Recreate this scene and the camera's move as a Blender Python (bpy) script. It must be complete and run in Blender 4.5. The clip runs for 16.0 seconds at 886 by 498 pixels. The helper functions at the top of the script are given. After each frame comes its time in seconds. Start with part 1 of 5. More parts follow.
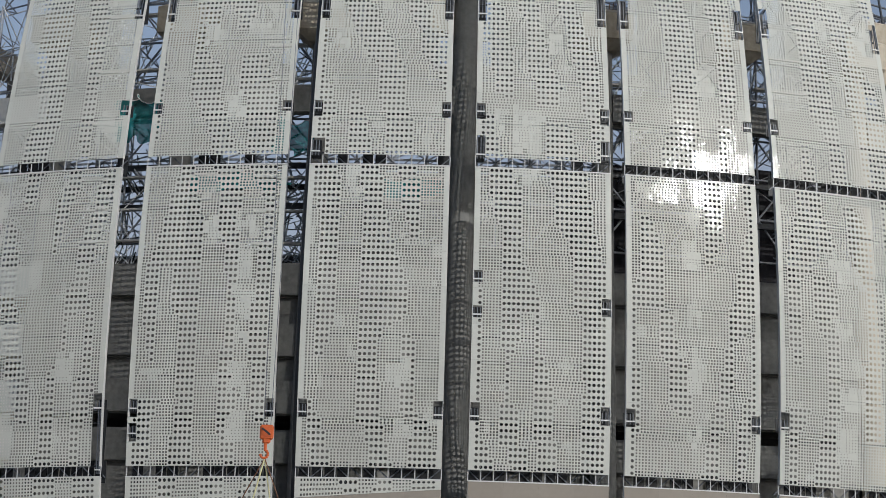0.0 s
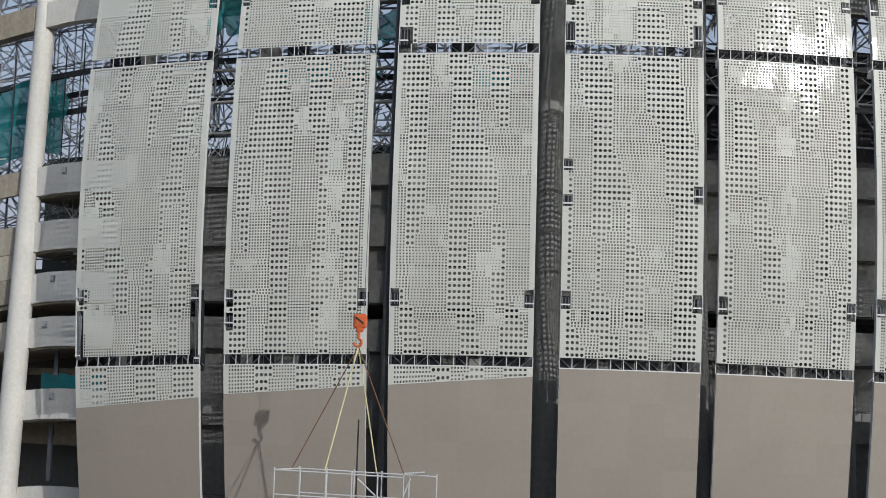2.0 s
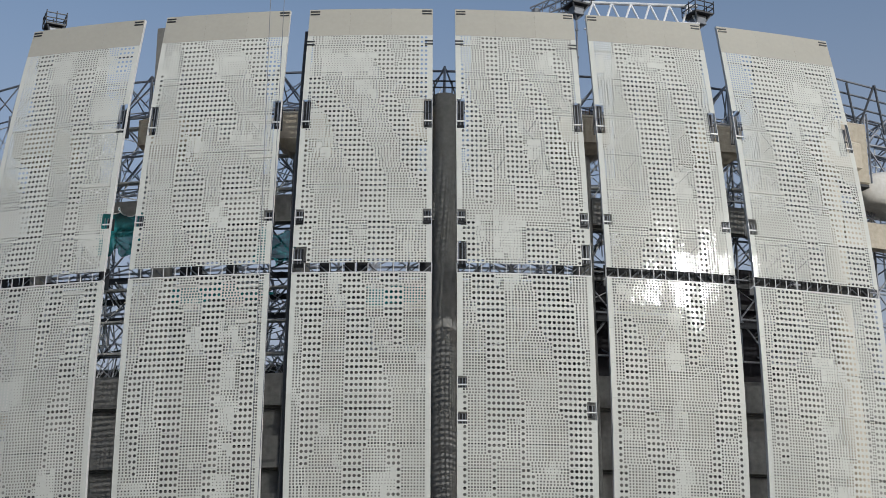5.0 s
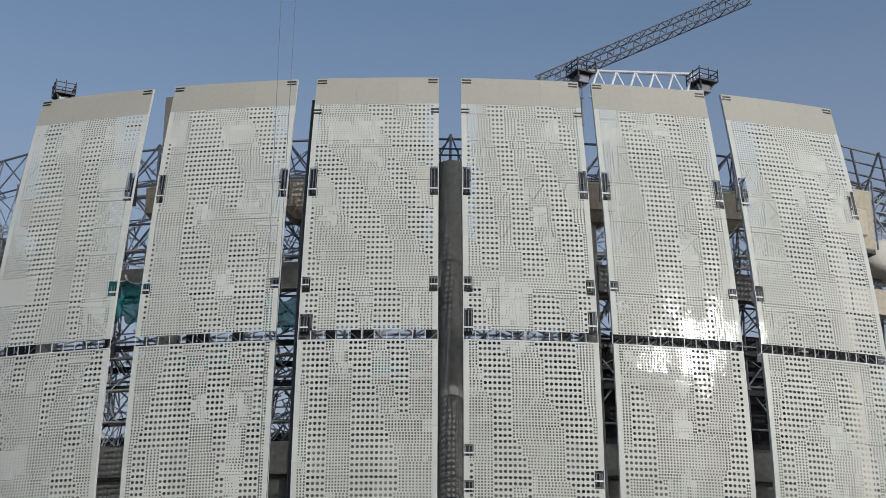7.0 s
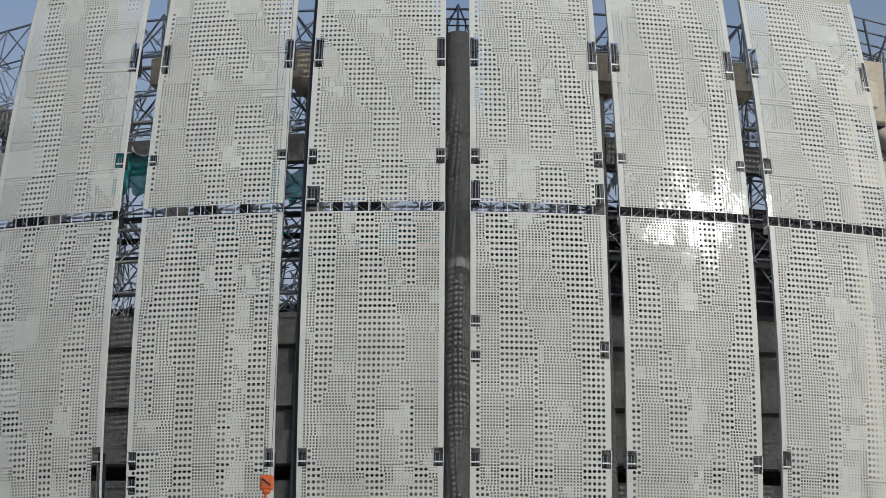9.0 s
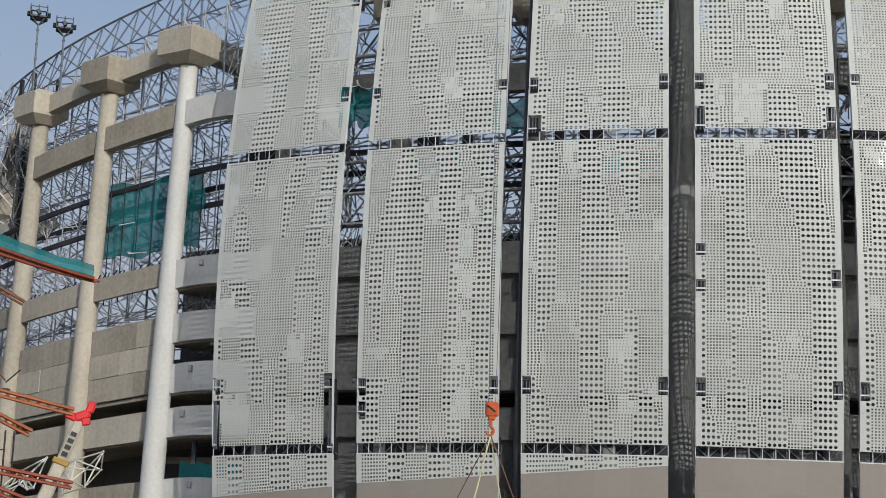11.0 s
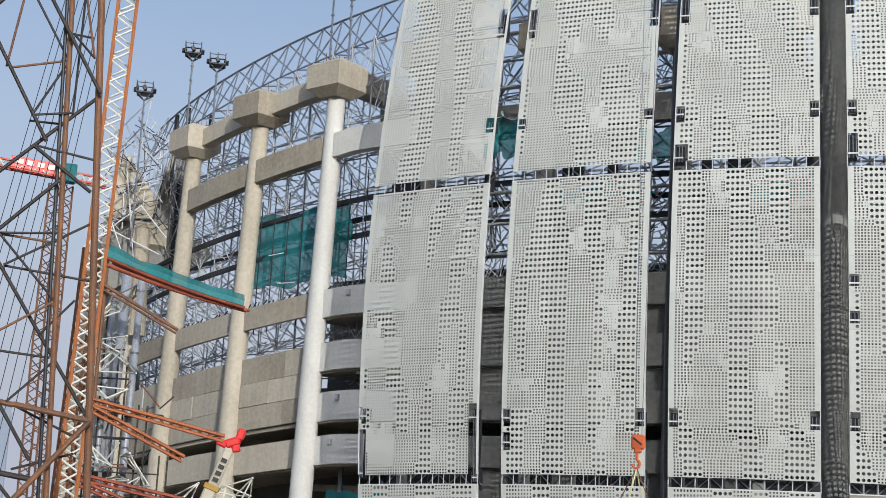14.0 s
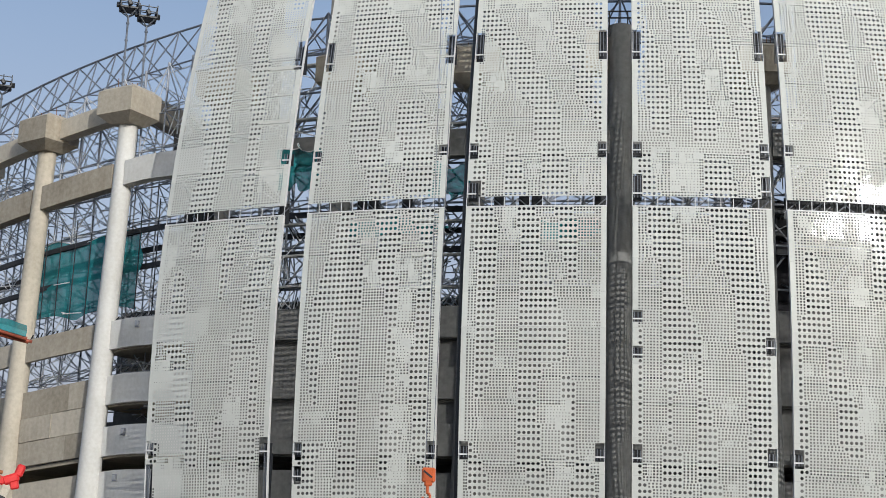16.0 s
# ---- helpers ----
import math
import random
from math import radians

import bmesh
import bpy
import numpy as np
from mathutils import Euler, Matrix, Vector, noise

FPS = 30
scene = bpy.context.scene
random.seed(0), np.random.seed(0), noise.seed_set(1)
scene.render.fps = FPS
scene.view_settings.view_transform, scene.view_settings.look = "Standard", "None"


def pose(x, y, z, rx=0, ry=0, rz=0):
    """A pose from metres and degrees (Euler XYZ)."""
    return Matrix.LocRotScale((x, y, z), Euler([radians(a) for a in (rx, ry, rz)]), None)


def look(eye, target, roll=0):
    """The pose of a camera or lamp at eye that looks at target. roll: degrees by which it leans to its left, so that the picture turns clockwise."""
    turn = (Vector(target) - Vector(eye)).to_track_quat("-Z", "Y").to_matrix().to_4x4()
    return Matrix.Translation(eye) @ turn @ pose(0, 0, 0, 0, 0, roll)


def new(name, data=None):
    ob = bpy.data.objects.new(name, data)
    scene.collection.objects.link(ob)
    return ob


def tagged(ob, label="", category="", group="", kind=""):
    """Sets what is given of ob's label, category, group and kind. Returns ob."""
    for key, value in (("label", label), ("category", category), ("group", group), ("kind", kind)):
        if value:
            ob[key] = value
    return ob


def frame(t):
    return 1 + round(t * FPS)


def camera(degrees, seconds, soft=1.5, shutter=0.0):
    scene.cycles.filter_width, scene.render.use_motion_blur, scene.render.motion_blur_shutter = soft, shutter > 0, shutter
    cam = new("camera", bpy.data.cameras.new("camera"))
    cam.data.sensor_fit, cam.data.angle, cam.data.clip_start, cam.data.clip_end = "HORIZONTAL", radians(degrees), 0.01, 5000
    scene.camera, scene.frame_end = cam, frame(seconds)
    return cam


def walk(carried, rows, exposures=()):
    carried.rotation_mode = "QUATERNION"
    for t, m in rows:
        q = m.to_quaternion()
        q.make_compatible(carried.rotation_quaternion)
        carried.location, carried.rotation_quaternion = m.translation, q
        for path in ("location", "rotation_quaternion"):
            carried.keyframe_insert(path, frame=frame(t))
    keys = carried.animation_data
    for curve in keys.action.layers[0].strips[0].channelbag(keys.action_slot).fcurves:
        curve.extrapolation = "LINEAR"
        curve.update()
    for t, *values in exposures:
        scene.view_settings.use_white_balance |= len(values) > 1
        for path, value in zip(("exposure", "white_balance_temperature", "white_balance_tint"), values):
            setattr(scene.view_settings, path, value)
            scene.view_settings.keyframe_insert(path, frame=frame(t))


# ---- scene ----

# ---------------------------------------------------------------- camera
EYE = 14.0            # the operator stands on a raised deck
cam = camera(36.33, 16.0, 0.75)
# seconds, yaw, pitch, lean (degrees): the camera only turns where it is
ROWS = [
    (0.0, -0.111, 11.041, 1.636),
    (0.5, 0.399, 9.254, 1.920),
    (1.0, 0.691, 7.961, 1.679),
    (1.5, 2.080, 6.839, 1.057),
    (2.0, 3.619, 6.246, 1.640),
    (2.5, 4.061, 6.421, 2.157),
    (3.0, 1.668, 7.129, 1.998),
    (3.5, 0.402, 9.306, 1.364),
    (4.0, -0.298, 11.580, 1.115),
    (4.5, -0.495, 13.841, 0.463),
    (5.0, -0.805, 15.553, 0.223),
    (5.2, -0.888, 16.361, 0.266),
    (5.6, -0.925, 17.516, 0.314),
    (6.0, -0.823, 18.339, 0.325),
    (6.4, -0.667, 18.747, 0.306),
    (6.8, -0.542, 18.654, 0.267),
    (7.1, -0.519, 18.205, 0.228),
    (7.3, -0.557, 17.705, 0.200),
    (7.5, -0.628, 17.056, 0.168),
    (8.0, -0.778, 15.579, 0.170),
    (8.2, -0.859, 14.800, 0.207),
    (8.6, -0.761, 13.745, 0.279),
    (9.0, -0.234, 12.976, 0.385),
    (9.4, 0.686, 12.349, 0.539),
    (9.8, 1.962, 11.723, 0.751),
    (10.1, 3.131, 11.167, 0.956),
    (10.3, 4.002, 10.722, 1.118),
    (10.5, 5.297, 10.033, 1.364),
    (11.0, 9.312, 9.795, 1.731),
    (11.5, 11.997, 9.954, 1.945),
    (12.0, 15.471, 9.800, 2.238),
    (12.5, 17.793, 9.080, 2.196),
    (13.0, 18.082, 10.151, 2.455),
    (13.5, 17.755, 10.707, 2.669),
    (14.0, 15.593, 10.838, 2.877),
    (14.5, 12.850, 11.758, 2.845),
    (15.0, 10.696, 11.882, 2.582),
    (15.5, 8.387, 11.801, 2.367),
    (16.0, 6.760, 12.600, 1.937),
]


def heading(yaw, pitch):
    a, b = radians(yaw), radians(pitch)
    return Vector((-math.sin(a) * math.cos(b), math.cos(a) * math.cos(b), math.sin(b)))


STAND = Vector((0, 0, EYE))
walk(cam, [(t, look(STAND, STAND + 50 * heading(y, p), r)) for t, y, p, r in ROWS], [(t, e, 6150, 8) for t, e in ((0.0, -0.52), (1.0, -0.54), (2.0, -0.32), (3.0, -0.26), (4.0, -0.4), (8.2, -0.5), (10.5, -0.46), (11.0, -0.33), (11.5, -0.2), (12.0, -0.13), (12.5, -0.05), (14.0, 0.0), (16.0, -0.1))])

# ---------------------------------------------------------------- light
SUN_DIR = Vector((0.5159, -0.7591, 0.3971)).normalized()
world = bpy.data.worlds.new("sky")
scene.world = world
world.use_nodes = True
wn = world.node_tree.nodes
sky = wn.new("ShaderNodeTexSky")
sky.sky_type = "NISHITA"
sky.sun_disc = False
sky.sun_elevation = math.asin(SUN_DIR.z)
sky.sun_rotation = math.atan2(SUN_DIR.x, SUN_DIR.y)
sky.altitude = 20
sky.air_density = 1.1
sky.dust_density = 2.6
sky.ozone_density = 2.2
world.node_tree.links.new(sky.outputs[0], wn["Background"].inputs[0])
wn["Background"].inputs[1].default_value = 0.15
sun_data = bpy.data.lights.new("sun", "SUN")
sun_data.energy, sun_data.angle, sun_data.color = 2.7, radians(0.53), (1.0, 0.97, 0.91)
sun = new("sun", sun_data)
sun.matrix_world = look(SUN_DIR * 300, (0, 0, 0))

# ---------------------------------------------------------------- materials


def mat(name, color, rough=0.6, metal=0.0, scale=1.0, vary=0.15, bump=0.0, bump_scale=8.0, tint=None, spec=0.5, streak=0.0, coat=0.0, each=0.0, warp=0.0):
    """Two scales of colour change (in metres), optional vertical streaks, fine relief, a shade of its own for each object."""
    m = bpy.data.materials.new(name)
    m.use_nodes = True
    nt = m.node_tree
    n, ln = nt.nodes, nt.links
    b = n["Principled BSDF"]
    b.inputs["Roughness"].default_value = rough
    b.inputs["Metallic"].default_value = metal
    b.inputs["Specular IOR Level"].default_value = spec
    b.inputs["Coat Weight"].default_value = coat
    b.inputs["Coat Roughness"].default_value = 0.085
    b.inputs["Coat IOR"].default_value = 1.5
    geo = n.new("ShaderNodeNewGeometry")
    big = n.new("ShaderNodeTexNoise")
    big.inputs["Scale"].default_value = 0.35 / scale
    big.inputs["Detail"].default_value = 5
    ln.new(geo.outputs["Position"], big.inputs["Vector"])
    small = n.new("ShaderNodeTexNoise")
    small.inputs["Scale"].default_value = 5.0 / scale
    small.inputs["Detail"].default_value = 6
    ln.new(geo.outputs["Position"], small.inputs["Vector"])
    add = n.new("ShaderNodeMath")
    add.operation = "ADD"
    ln.new(big.outputs["Fac"], add.inputs[0])
    ln.new(small.outputs["Fac"], add.inputs[1])
    last = add
    if streak:
        mp = n.new("ShaderNodeMapping")
        mp.inputs["Scale"].default_value = (1.6, 1.6, 0.09)
        ln.new(geo.outputs["Position"], mp.inputs["Vector"])
        st = n.new("ShaderNodeTexNoise")
        st.inputs["Scale"].default_value = 1.2
        st.inputs["Detail"].default_value = 4
        ln.new(mp.outputs[0], st.inputs["Vector"])
        s2 = n.new("ShaderNodeMath")
        s2.operation = "MULTIPLY_ADD"
        s2.inputs[1].default_value = streak
        ln.new(st.outputs["Fac"], s2.inputs[0])
        ln.new(add.outputs[0], s2.inputs[2])
        last = s2
    if each:
        oi = n.new("ShaderNodeObjectInfo")
        s3 = n.new("ShaderNodeMath")
        s3.operation = "MULTIPLY_ADD"
        s3.inputs[1].default_value = each
        ln.new(oi.outputs["Random"], s3.inputs[0])
        ln.new(last.outputs[0], s3.inputs[2])
        last = s3
    ramp = n.new("ShaderNodeMapRange")
    mid = 1.0 + streak * 0.5 + each * 0.5
    ramp.inputs["From Min"].default_value = mid - 0.45 - streak * 0.2 - each * 0.3
    ramp.inputs["From Max"].default_value = mid + 0.45 + streak * 0.2 + each * 0.3
    ln.new(last.outputs[0], ramp.inputs["Value"])
    mix = n.new("ShaderNodeMix")
    mix.data_type = "RGBA"
    lo = tint or tuple(c * (1 - vary * 1.6) for c in color)
    hi = tuple(min(1, c * (1 + vary * 0.7)) for c in color)
    mix.inputs["A"].default_value = (*lo, 1)
    mix.inputs["B"].default_value = (*hi, 1)
    ln.new(ramp.outputs["Result"], mix.inputs["Factor"])
    ln.new(mix.outputs["Result"], b.inputs["Base Color"])
    if bump:
        bn = n.new("ShaderNodeTexNoise")
        bn.inputs["Scale"].default_value = bump_scale
        bn.inputs["Detail"].default_value = 3
        ln.new(geo.outputs["Position"], bn.inputs["Vector"])
        bp = n.new("ShaderNodeBump")
        bp.inputs["Strength"].default_value = 1.0
        bp.inputs["Distance"].default_value = bump
        ln.new(bn.outputs["Fac"], bp.inputs["Height"])
        ln.new(bp.outputs[0], b.inputs["Coat Normal" if coat else "Normal"])
        if warp:
            # each small sheet lies a little out of true
            cell = n.new("ShaderNodeVectorMath")
            cell.operation = "SNAP"
            cell.inputs[1].default_value = (1.15, 400.0, 2.15)
            ln.new(geo.outputs["Position"], cell.inputs[0])
            wn_ = n.new("ShaderNodeTexWhiteNoise")
            ln.new(cell.outputs[0], wn_.inputs["Vector"])
            off = n.new("ShaderNodeVectorMath")
            off.operation = "MULTIPLY_ADD"
            off.inputs[1].default_value = (warp,) * 3
            off.inputs[2].default_value = (-warp / 2,) * 3
            ln.new(wn_.outputs["Color"], off.inputs[0])
            tilt = n.new("ShaderNodeVectorMath")
            ln.new(off.outputs[0], tilt.inputs[0])
            ln.new(geo.outputs["Normal"], tilt.inputs[1])
            unit = n.new("ShaderNodeVectorMath")
            unit.operation = "NORMALIZE"
            ln.new(tilt.outputs[0], unit.inputs[0])
            ln.new(unit.outputs[0], bp.inputs["Normal"])
    return m


M_PANEL = mat("painted_sheet", (0.574, 0.582, 0.547), 0.5, 0.0, 1.0, 0.07, 0.019, 2.4, each=0.5, coat=0.36, spec=0.08, warp=0.062)
M_EDGE = mat("sheet_edge", (0.66, 0.66, 0.66), 0.4, 0.0, 1.0, 0.06)
M_BARE = mat("primed_sheet", (0.305, 0.272, 0.237), 0.62, 0.0, 1.6, 0.07, 0.003, 3.0, each=0.4)
M_TOP = mat("beige_primed_sheet", (0.385, 0.37, 0.325), 0.6, 0.0, 1.6, 0.06, 0.003, 3.0, each=0.3)
M_CONC = mat("concrete", (0.485, 0.438, 0.362), 0.85, 0.0, 1.8, 0.32, 0.012, 6.0, tint=(0.235, 0.2, 0.15), streak=0.55, each=0.8)
M_WHITE = mat("white_concrete", (0.68, 0.67, 0.65), 0.8, 0.0, 1.4, 0.10, 0.006, 5.0, tint=(0.5, 0.475, 0.425), streak=0.5, each=0.3)
# interior shade put into the wall colour, so the skin's holes read dark
M_WALLSHADE = mat("shade_coloured_wall", (0.17, 0.168, 0.16), 0.9, 0.0, 2.0, 0.25, 0.01, 4.0, streak=0.5)
# shaded copy of the concrete: inner bays carry their shade in the colour
M_INNERSHADE = mat("shade_toned_concrete", (0.265, 0.26, 0.247), 0.9, 0.0, 2.0, 0.3, 0.01, 4.0, streak=0.5, each=0.3)
M_STEEL = mat("grey_steel_tube", (0.17, 0.185, 0.215), 0.45, 0.2, 0.8, 0.18)
M_PALE = mat("pale_steel_tube", (0.56, 0.565, 0.58), 0.45, 0.1, 0.8, 0.14)
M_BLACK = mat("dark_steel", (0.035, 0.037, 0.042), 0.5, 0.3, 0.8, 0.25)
M_BROWN = mat("rusty_brown_steel", (0.23, 0.10, 0.045), 0.7, 0.1, 0.4, 0.4, tint=(0.07, 0.045, 0.035), streak=0.4)
M_ORANGE = mat("orange_paint", (0.44, 0.155, 0.05), 0.5, 0.0, 0.5, 0.25, streak=0.4)
M_HOOK = mat("hook_orange_paint", (0.60, 0.12, 0.03), 0.5, 0.0, 0.3, 0.15)
M_RED = mat("red_paint", (0.55, 0.05, 0.03), 0.5, 0.0, 0.5, 0.25, streak=0.3)
M_REDBRIGHT = mat("bright_red_paint", (0.72, 0.03, 0.03), 0.4, 0.0, 0.4, 0.12)
M_CRANEWHITE = mat("cream_white_paint", (0.72, 0.70, 0.62), 0.45, 0.0, 0.4, 0.12, streak=0.3)
M_TEAL = mat("teal_netting", (0.012, 0.205, 0.225), 0.8, 0.0, 0.5, 0.3, 0.02, 3.0)
M_TEAL.node_tree.nodes["Principled BSDF"].inputs["Alpha"].default_value = 0.86
M_SLING = mat("yellow_sling", (0.66, 0.62, 0.36), 0.8, 0.0, 0.3, 0.12)
M_BOOM = mat("weathered_cream_paint", (0.56, 0.50, 0.40), 0.55, 0.0, 0.4, 0.3, streak=0.5)
M_RUSTRED = mat("rusty_red_paint", (0.34, 0.075, 0.035), 0.6, 0.0, 0.5, 0.35, streak=0.5)
M_RUSTORANGE = mat("rusty_orange_paint", (0.44, 0.13, 0.04), 0.6, 0.0, 0.5, 0.35, streak=0.5)
# bluish haze is put into the far block's base colour
M_HAZE = mat("hazy_facade", (0.24, 0.28, 0.36), 0.9, 0.0, 8.0, 0.05)
M_DARKRUST = mat("dark_rusty_steel", (0.04, 0.032, 0.03), 0.65, 0.1, 0.4, 0.4)
# haze painted as emission that fades out with height
M_DISTANCE = bpy.data.materials.new("painted_haze_glow")
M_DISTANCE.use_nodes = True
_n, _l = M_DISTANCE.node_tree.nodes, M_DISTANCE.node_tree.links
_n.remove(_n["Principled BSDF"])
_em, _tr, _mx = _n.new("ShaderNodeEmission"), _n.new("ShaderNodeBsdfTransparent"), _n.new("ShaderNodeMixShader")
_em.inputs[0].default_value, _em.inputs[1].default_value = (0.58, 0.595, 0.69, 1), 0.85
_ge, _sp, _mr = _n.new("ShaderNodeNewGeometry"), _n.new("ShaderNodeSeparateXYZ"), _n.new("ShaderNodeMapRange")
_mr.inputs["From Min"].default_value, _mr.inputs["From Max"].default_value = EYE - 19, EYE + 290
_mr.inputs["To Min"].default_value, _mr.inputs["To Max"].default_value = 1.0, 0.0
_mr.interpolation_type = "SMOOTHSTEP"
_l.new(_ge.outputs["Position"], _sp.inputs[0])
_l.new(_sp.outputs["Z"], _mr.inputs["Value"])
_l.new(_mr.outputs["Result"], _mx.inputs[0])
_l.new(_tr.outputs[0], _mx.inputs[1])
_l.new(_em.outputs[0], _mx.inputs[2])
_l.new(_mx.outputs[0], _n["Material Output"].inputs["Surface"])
M_GROUND = mat("dusty_ground", (0.13, 0.115, 0.095), 0.95, 0.0, 6.0, 0.2, 0.03, 1.0)
# near-black that stands in for deep shade behind two gaps
M_GAPSHADE = mat("gap_shade_black", (0.022, 0.02, 0.027), 0.75, 0.0, 1.5, 0.3, 0.03, 1.5)
M_BLOCKER = mat("dull_light_blocker", (0.075, 0.08, 0.07), 0.9, 0.0, 30.0, 0.3)
M_WHITESTEEL = mat("white_steel_paint", (0.74, 0.75, 0.78), 0.3, 0.0, 0.5, 0.08)
M_GREY = mat("mid_grey_steel_tube", (0.33, 0.345, 0.385), 0.45, 0.1, 0.8, 0.25)
M_YELLOW = mat("ochre_clamp", (0.45, 0.27, 0.05), 0.6, 0.0, 0.4, 0.2)

# ---------------------------------------------------------------- mesh helpers


class Soup:
    """Vertices and faces of one mesh."""

    def __init__(self):
        self.v, self.f = [], []

    def add(self, vs, fs):
        k = len(self.v)
        self.v.extend([tuple(p) for p in vs])
        self.f.extend([tuple(i + k for i in q) for q in fs])

    def tube(self, p, q, r, n=6, r2=None, cap=True):
        p, q = Vector(p), Vector(q)
        d = (q - p)
        if d.length < 1e-6:
            return
        w = d.normalized()
        a = w.cross(Vector((0, 0, 1)) if abs(w.z) < 0.95 else Vector((1, 0, 0))).normalized()
        b = w.cross(a)
        r2 = r if r2 is None else r2
        ring = [(math.cos(2 * math.pi * (i + 0.5) / n), math.sin(2 * math.pi * (i + 0.5) / n)) for i in range(n)]
        vs = [p + (a * c + b * s) * r for c, s in ring] + [q + (a * c + b * s) * r2 for c, s in ring]
        fs = [(i, (i + 1) % n, n + (i + 1) % n, n + i) for i in range(n)]
        if cap:
            fs += [tuple(range(n - 1, -1, -1)), tuple(range(n, 2 * n))]
        self.add(vs, fs)

    def box(self, m, sx, sy, sz, bevel=0.0):
        """A box centred on m; with a bevel its upright and long edges are cut."""
        if bevel <= 0:
            vs = [m @ Vector((x * sx / 2, y * sy / 2, z * sz / 2)) for x in (-1, 1) for y in (-1, 1) for z in (-1, 1)]
            self.add(vs, [(0, 1, 3, 2), (4, 6, 7, 5), (0, 4, 5, 1), (2, 3, 7, 6), (0, 2, 6, 4), (1, 5, 7, 3)])
            return
        bm = bmesh.new()
        bmesh.ops.create_cube(bm, size=1.0, matrix=Matrix.Diagonal((sx, sy, sz, 1)))
        bmesh.ops.bevel(bm, geom=bm.edges[:], offset=bevel, segments=1, affect="EDGES")
        bm.verts.index_update()
        self.add([m @ v.co for v in bm.verts], [[v.index for v in f.verts] for f in bm.faces])
        bm.free()

    def beam(self, p, q, w, h, bevel=0.0):
        """A straight beam of section w x h (h upright) from p to q."""
        p, q = Vector(p), Vector(q)
        d = q - p
        x = d.normalized()
        y = Vector((0, 0, 1)).cross(x)
        y = y.normalized() if y.length > 1e-4 else Vector((0, 1, 0))
        z = x.cross(y)
        m = Matrix((x, y, z)).transposed().to_4x4()
        m.translation = (p + q) / 2
        self.box(m, d.length, w, h, bevel)


def put(name, soup, material, parent=None, label="", smooth=False):
    me = bpy.data.meshes.new(name)
    me.from_pydata(soup.v, [], soup.f)
    me.materials.append(material)
    if smooth:
        me.polygons.foreach_set("use_smooth", [True] * len(me.polygons))
    me.update()
    ob = new(name, me)
    if parent is not None:
        ob.parent = parent
    if label:
        ob["label"] = label
    return ob


def thing(name, label, category, group="", kind="", at=(0, 0, 0)):
    """An Empty at the thing's base; its parts keep world places."""
    ob = new(name)
    ob.location = at
    ob.empty_display_size = 0.5
    return tagged(ob, label, category, group, kind)


def under(ob, parent):
    """Keeps ob where it is and makes it a part of parent."""
    ob.parent = parent
    ob.matrix_parent_inverse = Matrix.Translation(parent.location).inverted()
    return ob


def part(name, soup, material, parent, label="", smooth=False):
    return under(put(name, soup, material, None, label, smooth), parent)


# ---------------------------------------------------------------- plan of the stadium: rings round one centre
CENTRE_Y = 204.74


def ring(phi, r, z):
    a = radians(phi)
    return Vector((r * math.sin(a), CENTRE_Y - r * math.cos(a), z + EYE))


def skin_r(z):
    """The skin bulges: widest 14 m above the eye."""
    return 110.45 - 0.0041 * (z - 14.0) ** 2


def sag(phi):
    return 0.19 * max(0.0, -22.0 - phi)


def arc_slab(soup, p0, p1, r0, r1, z0, z1, steps=4, dz=None):
    """A curved bar between two radii, two heights and two angles."""
    vs, fs = [], []
    for i in range(steps + 1):
        p = p0 + (p1 - p0) * i / steps
        d = dz(p) if dz else 0.0
        vs += [ring(p, r0, z0 - d), ring(p, r1, z0 - d), ring(p, r1, z1 - d), ring(p, r0, z1 - d)]
    for i in range(steps):
        k = 4 * i
        for j in range(4):
            fs.append((k + j, k + 4 + j, k + 4 + (j + 1) % 4, k + (j + 1) % 4))
    fs += [(0, 1, 2, 3), tuple(4 * steps + j for j in (3, 2, 1, 0))]
    soup.add(vs, fs)


# ---------------------------------------------------------------- ground
s = Soup()
s.add([(-3000, -3000, 0), (3000, -3000, 0), (3000, 3000, 0), (-3000, 3000, 0)], [(0, 1, 2, 3)])
tagged(put("ground", s, M_GROUND), "dusty brown building-site ground", "ground", kind="structure")
s = Soup()
s.box(pose(0, -4, EYE - 1.85), 14, 12, 0.4, 0.03)
for x in (-6, 6):
    for y in (-9, 1):
        s.tube((x, y, 0), (x, y, EYE - 2.05), 0.35, 10)
tagged(put("viewing_deck", s, M_CONC), "raised concrete deck the view is taken from", "deck", kind="structure")

# ---------------------------------------------------------------- concrete frame
BAY = 6.2
SHIFT = {0: 0.12, -4: 0.18, -5: 0.6, -6: 0.3, -7: 0.3}
COLS = [0.75 + BAY * k + SHIFT.get(k, 0.0) for k in range(-9, 6)]
LEVELS = (18.4, 13.7, 9.4, 5.7, -0.2, -8.05)


def col_r(z):
    return 104.1 - 1.3 * (z + 3) / 39.0


